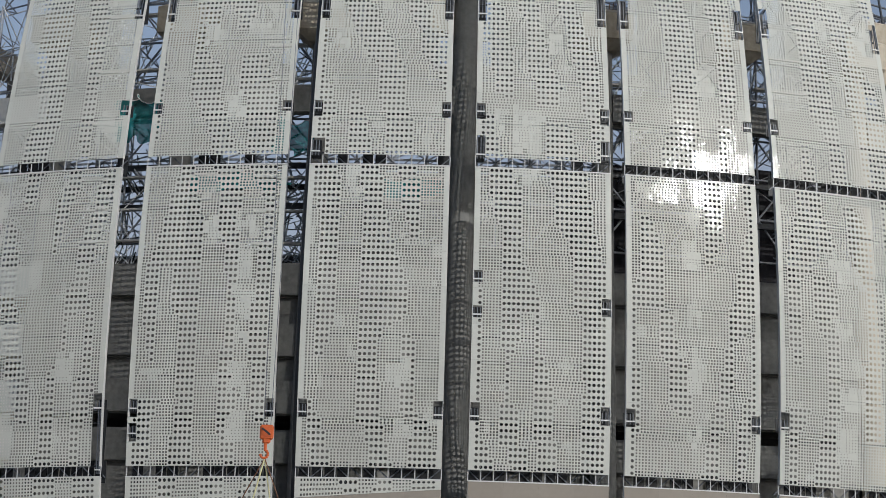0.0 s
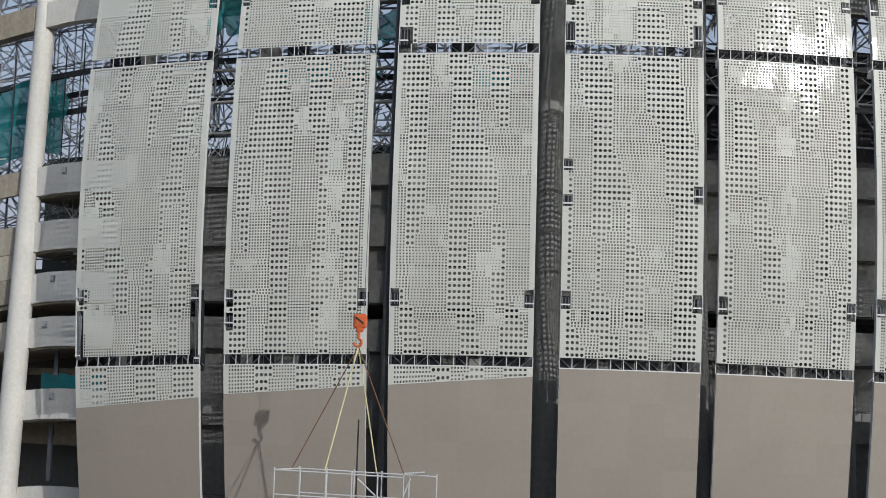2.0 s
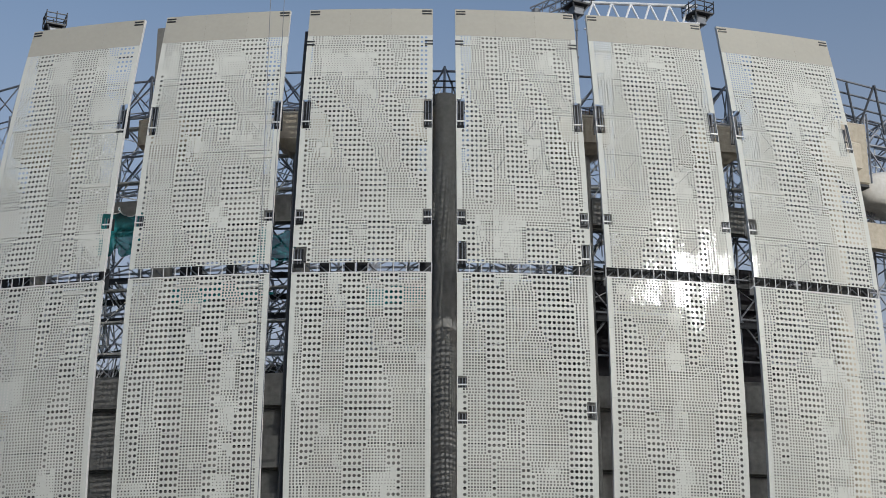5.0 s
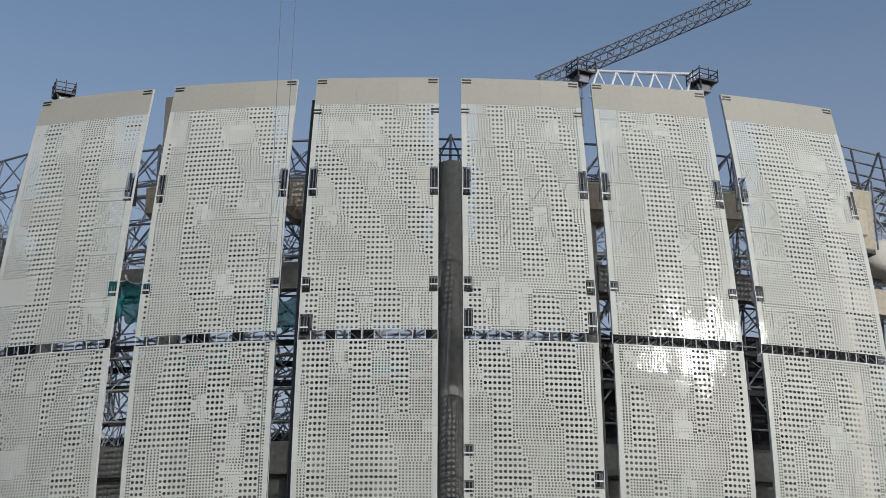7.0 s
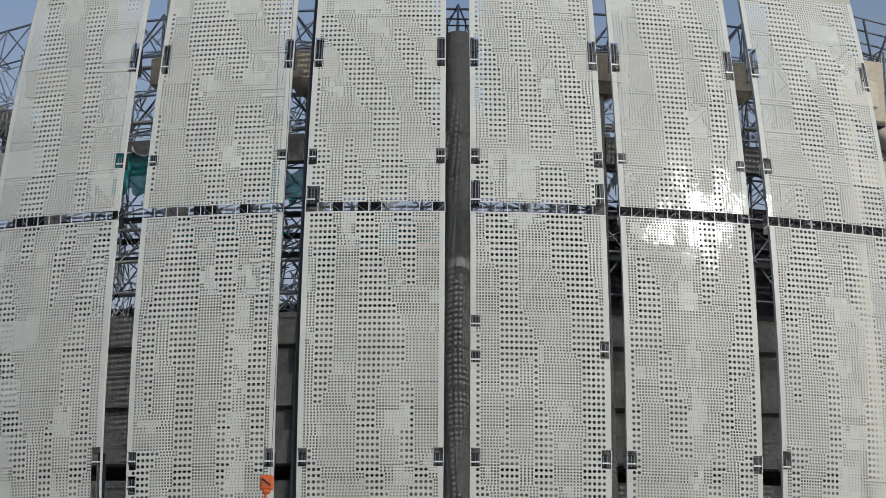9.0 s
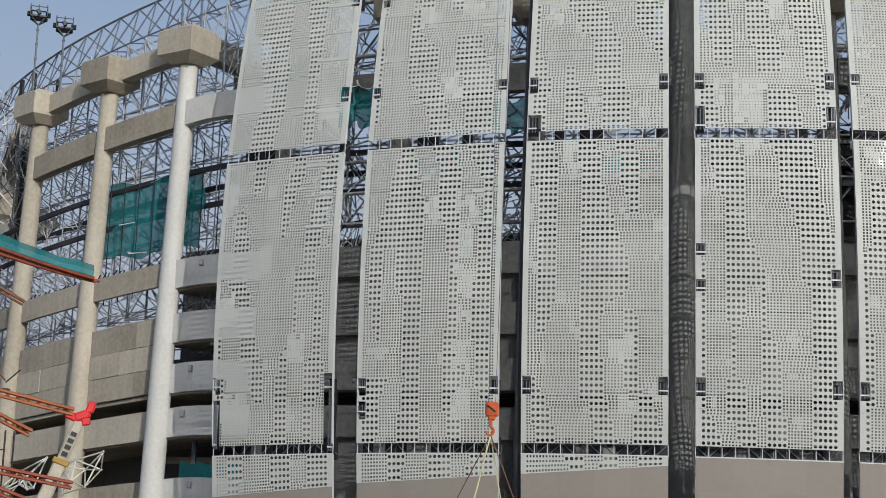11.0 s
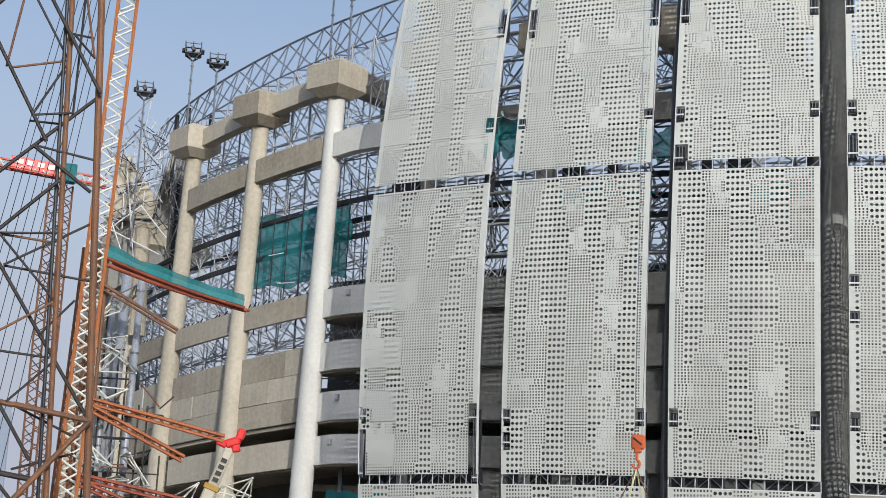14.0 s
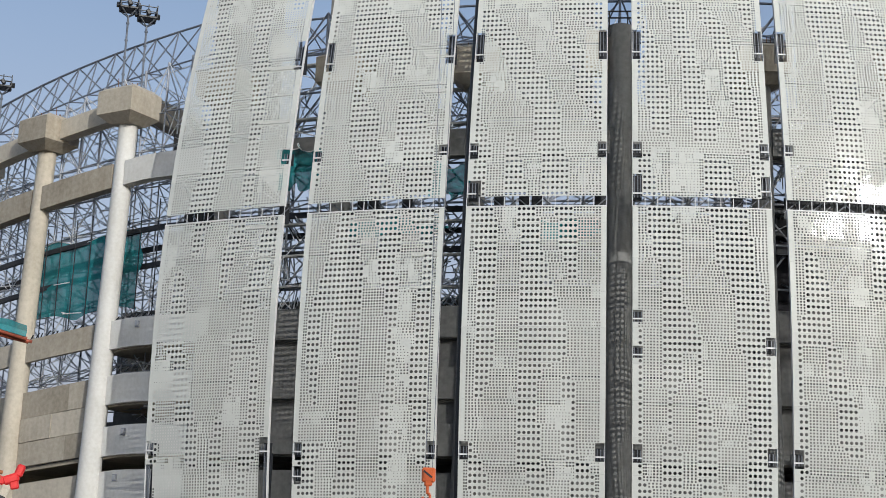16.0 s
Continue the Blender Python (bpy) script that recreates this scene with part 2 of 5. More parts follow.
def make_column(phi, white):
    base = ring(phi, col_r(-14), -14)
    col = thing("stadium_column", "tall round leaning concrete column with a heavy block capital" if not white else "tall round white-painted concrete column with a block capital", "column", "stadium columns", at=base)
    d = sag(phi)
    s = Soup()
    zs = [-14, -6, 2, 10, 17.5, 24, 30, 36.6 - d]
    if phi < -40:
        zs = [-14, -8, -2, 4, 10, 16, 21, 25.5]
    rad = [1.0, 1.0, 0.98, 0.95, 0.9, 0.86, 0.84, 0.82]
    stout = abs(phi - 0.87) < 0.1
    if stout:
        rad = [1.12, 1.12, 1.12, 1.1, 1.08, 1.06, 1.04, 1.02]
        zs[-1] = 41.2
    n = 20
    for i, z in enumerate(zs):
        c = ring(phi, col_r(z), z)
        s.v += [(c.x + rad[i] * math.cos(2 * math.pi * k / n), c.y + rad[i] * math.sin(2 * math.pi * k / n), c.z) for k in range(n)]
    for i in range(len(zs) - 1):
        s.f += [(i * n + k, i * n + (k + 1) % n, (i + 1) * n + (k + 1) % n, (i + 1) * n + k) for k in range(n)]
    part("shaft", s, M_WHITE if white else M_CONC if phi < -20 or phi > 19 else M_INNERSHADE, col, smooth=True)
    if stout:
        s = Soup()
        arc_slab(s, phi - 1.5, phi - 0.62, 102.2, 103.6, 37.2, 40.6, 2)
        part("corbel", s, M_CONC, col, "pale bare concrete corbel")
        for dz in (0.55, 1.1):
            s = Soup()
            arc_slab(s, phi - 1.3, phi + 1.0, 103.3, 103.4, 41.2 + dz - 0.05, 41.2 + dz + 0.05, 2)
            part("guard_rail", s, M_BLACK, col, "dark guard rail")
        for dp in (-1.3, -0.5, 0.3, 1.0):
            s = Soup()
            s.tube(ring(phi + dp, 103.35, 40.2), ring(phi + dp, 103.35, 42.35), 0.05, 6)
            part("rail_post", s, M_BLACK, col, "dark rail post")
        return
    # capital: a block whose underside tapers to the shaft
    s = Soup()
    zc = 36.2 - d if phi > -40 else 25.2
    c = ring(phi, 102.9, 0)
    a = radians(phi)
    er, et = Vector((math.sin(a), -math.cos(a), 0)), Vector((math.cos(a), math.sin(a), 0))
    o = Vector((c.x, c.y, 0))
    sect = [(zc, 1.05, 1.05), (zc + 0.75, 1.9, 2.0), (zc + 2.9, 1.9, 2.0), (zc + 3.3, 1.3, 1.6)]
    for z, hr, ht in sect:
        s.v += [tuple(o + er * (hr * u) + et * (ht * w) + Vector((0, 0, z + EYE))) for u, w in ((-1, -1), (1, -1), (1, 1), (-1, 1))]
    for i in range(3):
        s.f += [(4 * i + k, 4 * i + (k + 1) % 4, 4 * i + 4 + (k + 1) % 4, 4 * i + 4 + k) for k in range(4)]
    s.f += [(3, 2, 1, 0), (12, 13, 14, 15)]
    part("capital", s, M_CONC, col)
    if -26 < phi < -20:
        s = Soup()
        s.beam(o - er * 1.7 + Vector((0, 0, zc + 2.3 + EYE)), o - er * 9.5 + Vector((0, 0, zc + 2.1 + EYE)), 1.6, 2.2, 0.08)
        part("raker", s, M_CONC, col, "stained concrete beam running inwards from the capital")
    # starter bars
    s = Soup()
    for k in range(7):
        p = o + er * random.uniform(-1.2, 1.2) + et * random.uniform(-1.5, 1.5) + Vector((0, 0, zc + 3.2 + EYE))
        s.tube(p, p + Vector((random.uniform(-.1, .1), random.uniform(-.1, .1), random.uniform(0.5, 1.0))), 0.035, 4)
    part("starter_bars", s, M_BROWN, col, "rusty reinforcing bars")


for phi in COLS:
    make_column(phi, -26 < phi < -20)


def make_ring_beam(p0, p1, r, z0, z1, w, material, label):
    s = Soup()
    arc_slab(s, p0, p1, r - w, r, z0, z1, 4, sag)
    tagged(put("ring_beam", s, material), label, "beam", "ring beams")


for a, b in zip(COLS[:-1], COLS[1:]):
    if b < -20 and a > -40:
        make_ring_beam(a + 0.9, b - 0.9, 103.2, 37.0, 38.75, 1.1, M_CONC, "weathered concrete ring beam between column capitals")
    if a > -40:
        make_ring_beam(a + 0.4, b - 0.4, 103.6, 30.5, 32.7, 1.0, M_INNERSHADE if -19 < a < 18 else M_WHITE if -26 < a < 0 else M_CONC, "concrete ring beam between the columns")


def make_parapet(p0, p1, z1, z0, material, label):
    s = Soup()
    arc_slab(s, p0, p1, 103.3, 103.7, z0, z1, 5, sag)
    ob = tagged(put("parapet", s, material), label, "parapet", "stadium parapets")
    return ob


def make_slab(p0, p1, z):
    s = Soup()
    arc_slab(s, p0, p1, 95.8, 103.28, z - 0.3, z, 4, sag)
    tagged(put("floor_slab", s, M_INNERSHADE if p0 > -19 else M_CONC), "raw concrete storey floor slab", "floor", "storey floor slabs", "structure")


for a, b in zip(COLS[:-1], COLS[1:]):
    left = b < -20
    for i, z in enumerate(LEVELS):
        if not (left and i < 2):
            make_slab(a, b, z - 2.3)
        if left and i in (1, 2):
            continue
        make_parapet(a + 0.42, b - 0.42, z, z - (2.0 if left and i == 0 else 2.45), M_CONC if left else M_WHITE if a < -19 else M_INNERSHADE,
                     "stained raw concrete parapet beam" if left else "white-painted concrete parapet of an open storey" if a < -19 else "concrete parapet behind the skin, shade put into its colour")
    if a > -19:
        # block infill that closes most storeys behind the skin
        wall = thing("infill_wall", "infill wall between storeys behind the skin, shade put into its colour", "wall", "infill walls", "structure", at=ring((a + b) / 2, 102.8, -6))
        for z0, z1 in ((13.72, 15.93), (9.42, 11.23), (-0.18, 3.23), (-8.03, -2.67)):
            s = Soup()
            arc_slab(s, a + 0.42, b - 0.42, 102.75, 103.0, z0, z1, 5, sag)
            part("infill_sheet", s, M_INNERSHADE, wall)
    if left:
        # solid wall of precast sheets between two storeys
        wall = thing("precast_wall", "weathered precast concrete wall of large sheets", "wall", "precast walls", "structure", at=ring((a + b) / 2, 103.4, 4))
        for j, (z0, z1) in enumerate(((11.4, 13.7), (9.3, 11.36), (7.2, 9.26))):
            cuts = (a + 0.42, a + BAY * (0.45 if j % 2 else 0.62), b - 0.42)
            for c0, c1 in zip(cuts[:-1], cuts[1:]):
                s = Soup()
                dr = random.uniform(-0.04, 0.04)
                arc_slab(s, c0 + 0.012, c1 - 0.012, 103.2 + dr, 103.6 + dr, z0, z1, 3, sag)
                part("precast_sheet", s, M_CONC, wall)

# inner beams, boxes and a notice in the open storeys beside the white column
for z0, z1 in ((-5.0, -3.1), (0.9, 1.5)):
    s = Soup()
    arc_slab(s, -26.0, -18.5, 98.4, 99.0, z0, z1, 4)
    tagged(put("inner_beam", s, M_CONC), "bare concrete beam deep inside an open storey", "beam", "inner beams")
for phi, z in ((-21.75, 17.75), (-22.05, 8.75), (-21.7, -0.85), (-22.35, 5.0)):
    m = Matrix.Translation(ring(phi, 103.78, z)) @ pose(0, 0, 0, 0, 0, phi)
    o = thing("junction_box", "small grey metal junction box on a white parapet", "box", "parapet boxes", at=m.translation)
    s = Soup()
    s.box(m, 0.4, 0.2, 0.55, 0.03)
    part("case", s, M_GREY, o)
    s = Soup()
    s.box(m @ pose(0, -0.11, 0.03), 0.3, 0.04, 0.4, 0.01)
    part("lid", s, M_PALE, o)
s = Soup()
s.box(Matrix.Translation(ring(-21.4, 102.6, 11.3)) @ pose(0, 0, 0, 0, 0, -21), 0.45, 0.06, 0.85, 0.02)
tagged(put("notice_board", s, M_WHITESTEEL), "small white notice board hung in an open storey", "notice")
for phi, z0, z1 in ((-23.0, -7.9, -3.2), (-20.7, -7.9, -3.2), (-22.9, -0.1, 3.2), (-20.4, 5.8, 6.9)):
    s = Soup()
    s.beam(ring(phi, 101.0, z0), ring(phi, 101.0, z1), 0.35, 0.35)
    tagged(put("inner_post", s, M_STEEL), "dark steel prop inside an open storey", "prop", "storey props")

# back wall of the lower storeys, and upper walls added to darken the skin's holes
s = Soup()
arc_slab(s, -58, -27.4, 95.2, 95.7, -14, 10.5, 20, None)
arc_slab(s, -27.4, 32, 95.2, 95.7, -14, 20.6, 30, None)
tagged(put("wall_back", s, M_WALLSHADE), "concrete wall at the back of the storeys, shade put into its colour", "wall", kind="structure")
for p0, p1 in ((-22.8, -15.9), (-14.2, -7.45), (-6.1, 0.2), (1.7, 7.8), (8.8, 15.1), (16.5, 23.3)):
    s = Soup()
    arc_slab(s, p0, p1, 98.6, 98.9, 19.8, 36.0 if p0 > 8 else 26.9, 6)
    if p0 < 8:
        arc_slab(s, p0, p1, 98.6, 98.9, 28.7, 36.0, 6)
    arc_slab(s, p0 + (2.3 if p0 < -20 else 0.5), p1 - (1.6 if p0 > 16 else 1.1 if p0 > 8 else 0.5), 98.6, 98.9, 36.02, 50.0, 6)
    tagged(put("hole_backing_wall", s, M_WALLSHADE), "dark wall added behind the skin to keep its holes dark", "wall", "upper stand walls", "structure")

# black sheets added behind two gaps in place of the shade there
for p0, p1, z1 in ((7.82, 8.78, 28.0), (15.12, 16.48, 28.6)):
    s = Soup()
    arc_slab(s, p0 - 0.6, p1 + 0.6, 99.6, 99.8, 15.8, z1, 3)
    tagged(put("gap_shade_sheet", s, M_GAPSHADE), "black sheet added behind the skin as the dark of a gap", "wall", "sheeted walls", "structure")

# ---------------------------------------------------------------- space frame


def frame_top(phi):
    return 45.0 - 0.19 * (-23.8 - phi) if phi < -18 else 44.5 - 0.1 * max(0.0, phi - 14)


def make_space_frame(p0, p1, seed):
    rng = random.Random(seed)
    s, d, top_g = Soup(), Soup(), Soup()
    cols = 4
    step = (p1 - p0) / cols
    bare = p1 < -17
    zs = ([11.0, 14.2, 17.4] if bare else []) + [20.5, 24.0, 27.3, 30.6, 34.0, 37.4] + ([40.8] if p0 > -19 else [])
    g = 0.62 if bare else 0.9
    for i in range(cols):
        pa, pb = p0 + i * step, p0 + (i + 1) * step
        pm = (pa + pb) / 2
        for j in range(len(zs)):
            top = frame_top(pm)
            if zs[j] > top - (5.5 if bare else 2):
                break
            z0 = zs[j] - sag(pm) * 0.6
            z1 = (zs[j + 1] if j + 1 < len(zs) else top - 3.4 if bare else top) - sag(pm) * 0.6
            A, B = ring(pa, 101.2, z0), ring(pb, 101.2, z0)
            C, D = ring(pa, 101.2, z1), ring(pb, 101.2, z1)
            N, N2 = ring(pm, 97.9, (z0 + z1) / 2), ring(pm + step, 97.9, (z0 + z1) / 2)
            s.tube(A, B, 0.11 * g, 5, cap=False)
            s.tube(A, C, 0.11 * g, 5, cap=False)
            (d if bare else s).tube(C if (i + j) % 2 else A, B if (i + j) % 2 else D, 0.09 * g, 5, cap=False)
            for q in (A, B, C, D):
                (d if bare and rng.random() < 0.5 else s).tube(N, q, 0.08 * g, 5, cap=False)
            d.tube(N, N2, 0.06, 5, cap=False)
            if j:
                d.tube(N, ring(pm, 97.9, (z0 + z1) / 2 - 3.4), 0.08, 5, cap=False)
            for _ in range(8 if bare else 4):
                u = ring(pa + rng.random() * step, 97 + rng.random() * 4, z0 + rng.random() * 3)
                d.tube(u, u + Vector((rng.uniform(-3.0, 3.0), rng.uniform(-1, 1), rng.uniform(-2.0, 2.0))), 0.045, 5, cap=False)
        if pa < -47:
            continue
        # two-chord girder along the top edge
        t0, t1 = ring(pa, 100.2, frame_top(pa)), ring(pb, 100.2, frame_top(pb))
        w0, w1 = ring(pa, 101.0, frame_top(pa) - 3.6), ring(pb, 101.0, frame_top(pb) - 3.6)
        u0, u1 = ring(pa, 96.5, frame_top(pa) - 1.6), ring(pb, 96.5, frame_top(pb) - 1.6)
        top_g.tube(t0, t1, 0.11, 6, cap=False)
        top_g.tube(w0, w1, 0.08, 6, cap=False)
        d.tube(u0, u1, 0.06, 5, cap=False)
        for e, f in ((t0, w0), (w0, t1), (t0, u0), (u0, w1)):
            top_g.tube(e, f, 0.065, 5, cap=False)
        e = ring(pa, 101.2, 33.6 - sag(pa) * 0.6)
        s.tube(w0, e, 0.05, 5, cap=False)
        d.tube(e, w1, 0.045, 5, cap=False)
    fr = thing("roof_truss", "grey steel tube space frame of the unfinished roof edge", "truss", "roof space frames", at=ring((p0 + p1) / 2, 101.2, 20.5))
    tagged(part("outer_lattice", s, M_GREY, fr), kind="stuff")
    tagged(part("inner_lattice", d, M_PALE, fr, "paler steel tubes"), kind="stuff")
    if top_g.v:
        tagged(part("edge_girder", top_g, M_STEEL, fr, "darker blue-grey steel edge girder"), kind="stuff")


for k, (a, b) in enumerate(zip(COLS[:-1], COLS[1:])):
    make_space_frame(a, b, k)



def make_tube_tangle(p0, p1, z0, z1, count, seed):
    """Close-set tubes of the stand's scaffold, seen through a gap of the skin."""
    rng = random.Random(seed)
    o = thing("scaffold", "dense pale and dark scaffold tubes behind the skin", "scaffold", "scaffolds behind the skin", at=ring((p0 + p1) / 2, 100, z0))
    for name, m, share in (("pale_tubing", M_WHITESTEEL, 0.85), ("dark_tubing", M_BLACK, 0.15)):
        s = Soup()
        for _ in range(int(count * share)):
            c = ring(rng.uniform(p0, p1), rng.uniform(99.3, 102.0), rng.uniform(z0, z1))
            d = Vector((rng.uniform(-1, 1), rng.uniform(-0.4, 0.4), rng.uniform(-1.2, 1.2))).normalized() * rng.uniform(0.7, 1.9)
            s.tube(c - d, c + d, rng.uniform(0.035, 0.065), 5, cap=False)
        tagged(part(name, s, m, o), kind="stuff")
    for z in (z0 + 0.3 * (z1 - z0), z0 + 0.62 * (z1 - z0), z1 - 0.4):
        s = Soup()
        s.beam(ring(p0 - 0.4, 101.8, z), ring(p1 + 0.4, 101.8, z), 0.6, 0.16)
        part("board", s, M_WHITE, o, "pale scaffold board")


make_tube_tangle(-16.3, -13.9, 18.2, 26.2, 85, 201)
make_tube_tangle(-7.9, -5.8, 17.8, 26.0, 85, 202)
make_tube_tangle(-16.0, -13.6, 26.4, 40.0, 45, 203)
make_tube_tangle(-7.6, -5.6, 31.0, 40.0, 40, 204)
make_tube_tangle(7.5, 9.0, 29.0, 34.5, 60, 205)
make_tube_tangle(14.8, 16.7, 29.6, 38.0, 60, 206)

# ---------------------------------------------------------------- the perforated skin
EDGES = ((-17.95, -12.5), (-11.47, -5.9), (-5.05, 0.27), (1.23, 6.39), (6.96, 12.18), (12.98, 18.53))


def slit_low(phi):
    return 2.95 - 0.0022 * (phi - 1) ** 2


def slit_up(phi):
    return 24.62 - 0.0012 * phi * phi


def bare_line(phi):
    """Where the painted sheets end and the primed ones begin below the low slit."""
    if phi < -12:
        return -0.45 + (phi + 12.0) * 0.2
    return min(slit_low(phi) - 0.85, -0.35 + (phi + 12.0) * 0.155)


# cut-outs at the edges of the sheets: side, height from, height to, width (m)
CUTS_COMMON = ((28.75, 29.5, 0.62), (36.7, 38.85, 0.66), (6.45, 7.2, 0.66))


BANDS, PLAIN = {}, {}


def band(level, p, *keys):
    """A wandering band of large holes: height, left edge, right edge, in hundredths of the panel."""
    BANDS.setdefault((level, p), []).append(keys)


def plain(level, p, *rects):
    """Patches without holes: left, right, from, to."""
    PLAIN.setdefault((level, p), []).extend(rects)


band("low", 0, (100, 27, 39), (92, 27, 37), (86, 27, 30))
band("low", 0, (100, 60, 71), (94, 59, 70), (87, 53, 64), (78, 53, 60), (71, 53, 56))
band("low", 0, (100, 90, 97), (92, 83, 97), (85, 83, 93), (79, 77, 91), (72, 73, 86), (61, 74, 84), (58, 66, 84), (52, 66, 86), (49, 66, 71), (36, 66, 71), (32, 58, 67), (24, 55, 64), (0, 51, 63))
band("low", 0, (50, 82, 91), (30, 83, 91), (25, 75, 92), (18, 75, 90), (13, 75, 86), (8, 78, 82), (0, 78, 82))
band("low", 0, (85, 16, 19), (79, 13, 23), (70, 12, 26), (61, 12, 26), (59, 5, 25), (54, 14, 26), (50, 20, 31), (40, 20, 34), (36, 25, 36), (27, 25, 42), (19, 32, 42), (13, 38, 43))
band("low", 0, (42, 4, 7), (25, 4, 7), (20, 4, 11), (16, 4, 11))
plain("low", 0, (2, 18, 43, 52), (3, 32, 8, 17), (64, 76, 27, 37), (0, 12, 78, 92), (35, 47, 60, 68))
band("low", 1, (100, 27, 36), (93, 22, 38), (80, 17, 45), (72, 12, 45), (65, 7, 45), (64, 26, 44), (53, 26, 44), (47, 33, 45), (20, 34, 45), (0, 28, 45))
band("low", 1, (64, 6, 17), (50, 6, 16), (42, 9, 16), (34, 13, 16))
band("low", 1, (21, 8, 22), (16, 5, 18), (0, 4, 14))
band("low", 1, (100, 48, 64), (94, 54, 69), (84, 54, 72), (75, 54, 71), (72, 60, 71), (58, 64, 72), (45, 64, 70), (33, 62, 72), (22, 61, 76), (14, 61, 71), (0, 67, 76))
band("low", 1, (100, 74, 95), (94, 80, 93), (85, 88, 93), (75, 86, 93), (53, 82, 93), (35, 82, 92), (22, 83, 92), (14, 87, 95))
plain("low", 1, (70, 81, 62, 71), (71, 80, 48, 57), (68, 79, 24, 34), (69, 80, 8, 18), (47, 55, 73, 84), (68, 80, 78, 82), (69, 79, 40, 46))
band("low", 2, (100, 2, 20), (91, 3, 24), (86, 6, 22), (83, 10, 25), (50, 10, 24), (42, 9, 20), (35, 12, 15))
band("low", 2, (100, 34, 51), (94, 38, 52), (85, 41, 55), (80, 41, 58), (68, 41, 66), (58, 41, 73), (49, 40, 73), (44, 40, 56), (33, 41, 52), (23, 41, 58), (15, 41, 58), (12, 48, 60), (0, 49, 66))
band("low", 2, (100, 62, 76), (94, 66, 79), (85, 68, 80), (78, 73, 79), (75, 75, 79))
band("low", 2, (43, 69, 74), (40, 69, 80), (18, 69, 80), (15, 80, 90), (8, 76, 94), (0, 76, 97))
band("low", 2, (63, 95, 100), (23, 95, 100))
band("low", 2, (21, 6, 9), (16, 6, 14), (10, 6, 20), (0, 12, 25))
plain("low", 2, (62, 77, 27, 34), (65, 77, 9, 15), (27, 36, 93, 100))
band("low", 3, (100, 11, 27), (92, 12, 34), (83, 14, 34), (81, 20, 34), (68, 22, 34), (63, 22, 41), (56, 22, 48), (51, 22, 48), (50, 22, 34), (41, 22, 34), (37, 23, 28), (23, 23, 28), (20, 21, 34), (9, 21, 34), (7, 26, 42), (0, 30, 42))
band("low", 3, (56, 43, 48), (38, 44, 50), (28, 44, 57), (12, 44, 57), (8, 50, 63), (0, 50, 63))
band("low", 3, (100, 51, 84), (93, 58, 84), (82, 59, 86), (78, 63, 87), (74, 70, 93), (61, 73, 97), (53, 73, 97), (49, 80, 97), (28, 81, 97), (0, 80, 97))
band("low", 3, (58, 3, 8), (10, 3, 8), (8, 3, 12), (0, 5, 19))
plain("low", 3, (30, 50, 96, 100))
band("low", 4, (86, 12, 16), (83, 11, 20), (75, 12, 28), (66, 12, 27), (62, 5, 27), (56, 5, 27), (54, 24, 32), (45, 24, 36), (40, 24, 39), (37, 31, 43), (27, 31, 46), (25, 31, 49), (20, 37, 49))
band("low", 4, (60, 2, 8), (38, 2, 8), (36, 3, 12), (15, 3, 12), (13, 2, 8), (0, 2, 8))
band("low", 4, (100, 60, 74), (86, 60, 72), (79, 60, 72), (73, 60, 65), (70, 60, 63))
band("low", 4, (100, 90, 99), (82, 92, 97), (78, 86, 97), (60, 83, 95), (56, 76, 95), (49, 75, 93), (45, 75, 79), (31, 68, 79), (25, 67, 75), (20, 64, 72), (12, 60, 69), (0, 56, 68))
band("low", 4, (49, 94, 100), (29, 94, 100), (25, 86, 97), (16, 83, 94), (8, 82, 90), (0, 82, 86))
plain("low", 4, (43, 54, 68, 78), (42, 54, 50, 58), (43, 57, 27, 35), (46, 57, 10, 16))
band("low", 5, (100, 18, 34), (91, 15, 35), (85, 12, 43), (80, 10, 44), (77, 6, 30), (71, 6, 25), (69, 6, 16), (48, 6, 16), (40, 11, 15))
band("low", 5, (70, 26, 34), (63, 26, 45), (59, 26, 46), (55, 27, 38), (48, 35, 46), (26, 35, 46), (12, 29, 45), (0, 25, 44))
band("low", 5, (97, 52, 58), (88, 54, 73), (80, 55, 73), (73, 62, 74), (66, 68, 80), (48, 68, 80), (37, 65, 78), (19, 65, 78), (15, 66, 76))
band("low", 5, (26, 8, 24), (22, 8, 20), (15, 6, 12), (0, 6, 12))
band("low", 5, (100, 84, 98), (70, 86, 98), (40, 84, 92), (0, 84, 96))
plain("low", 5, (36, 46, 72, 79), (46, 58, 68, 76), (44, 55, 50, 55), (47, 64, 26, 34), (42, 58, 9, 20))
band("up", 0, (100, 15, 30), (92, 14, 24), (82, 12, 26), (75, 13, 38), (66, 15, 40), (55, 18, 45), (42, 18, 44), (30, 24, 46), (19, 27, 47), (8, 20, 43), (0, 19, 38))
band("up", 0, (92, 49, 64), (85, 48, 66), (76, 56, 68), (70, 53, 64), (62, 57, 74), (50, 59, 74), (40, 62, 75), (30, 62, 72), (19, 63, 72), (0, 66, 75))
band("up", 0, (100, 83, 99), (93, 84, 96), (86, 85, 92))
plain("up", 0, (0, 12, 84, 98), (28, 45, 84, 96), (68, 84, 88, 96), (70, 92, 66, 76), (76, 96, 8, 18))
band("up", 1, (100, 15, 29), (91, 20, 43), (82, 20, 51), (71, 19, 61), (64, 23, 68), (62, 24, 43), (53, 27, 40), (46, 27, 32), (40, 27, 40), (37, 27, 49), (25, 26, 48), (18, 35, 53), (11, 43, 57), (0, 48, 65))
band("up", 1, (62, 52, 68), (56, 54, 66), (52, 56, 62))
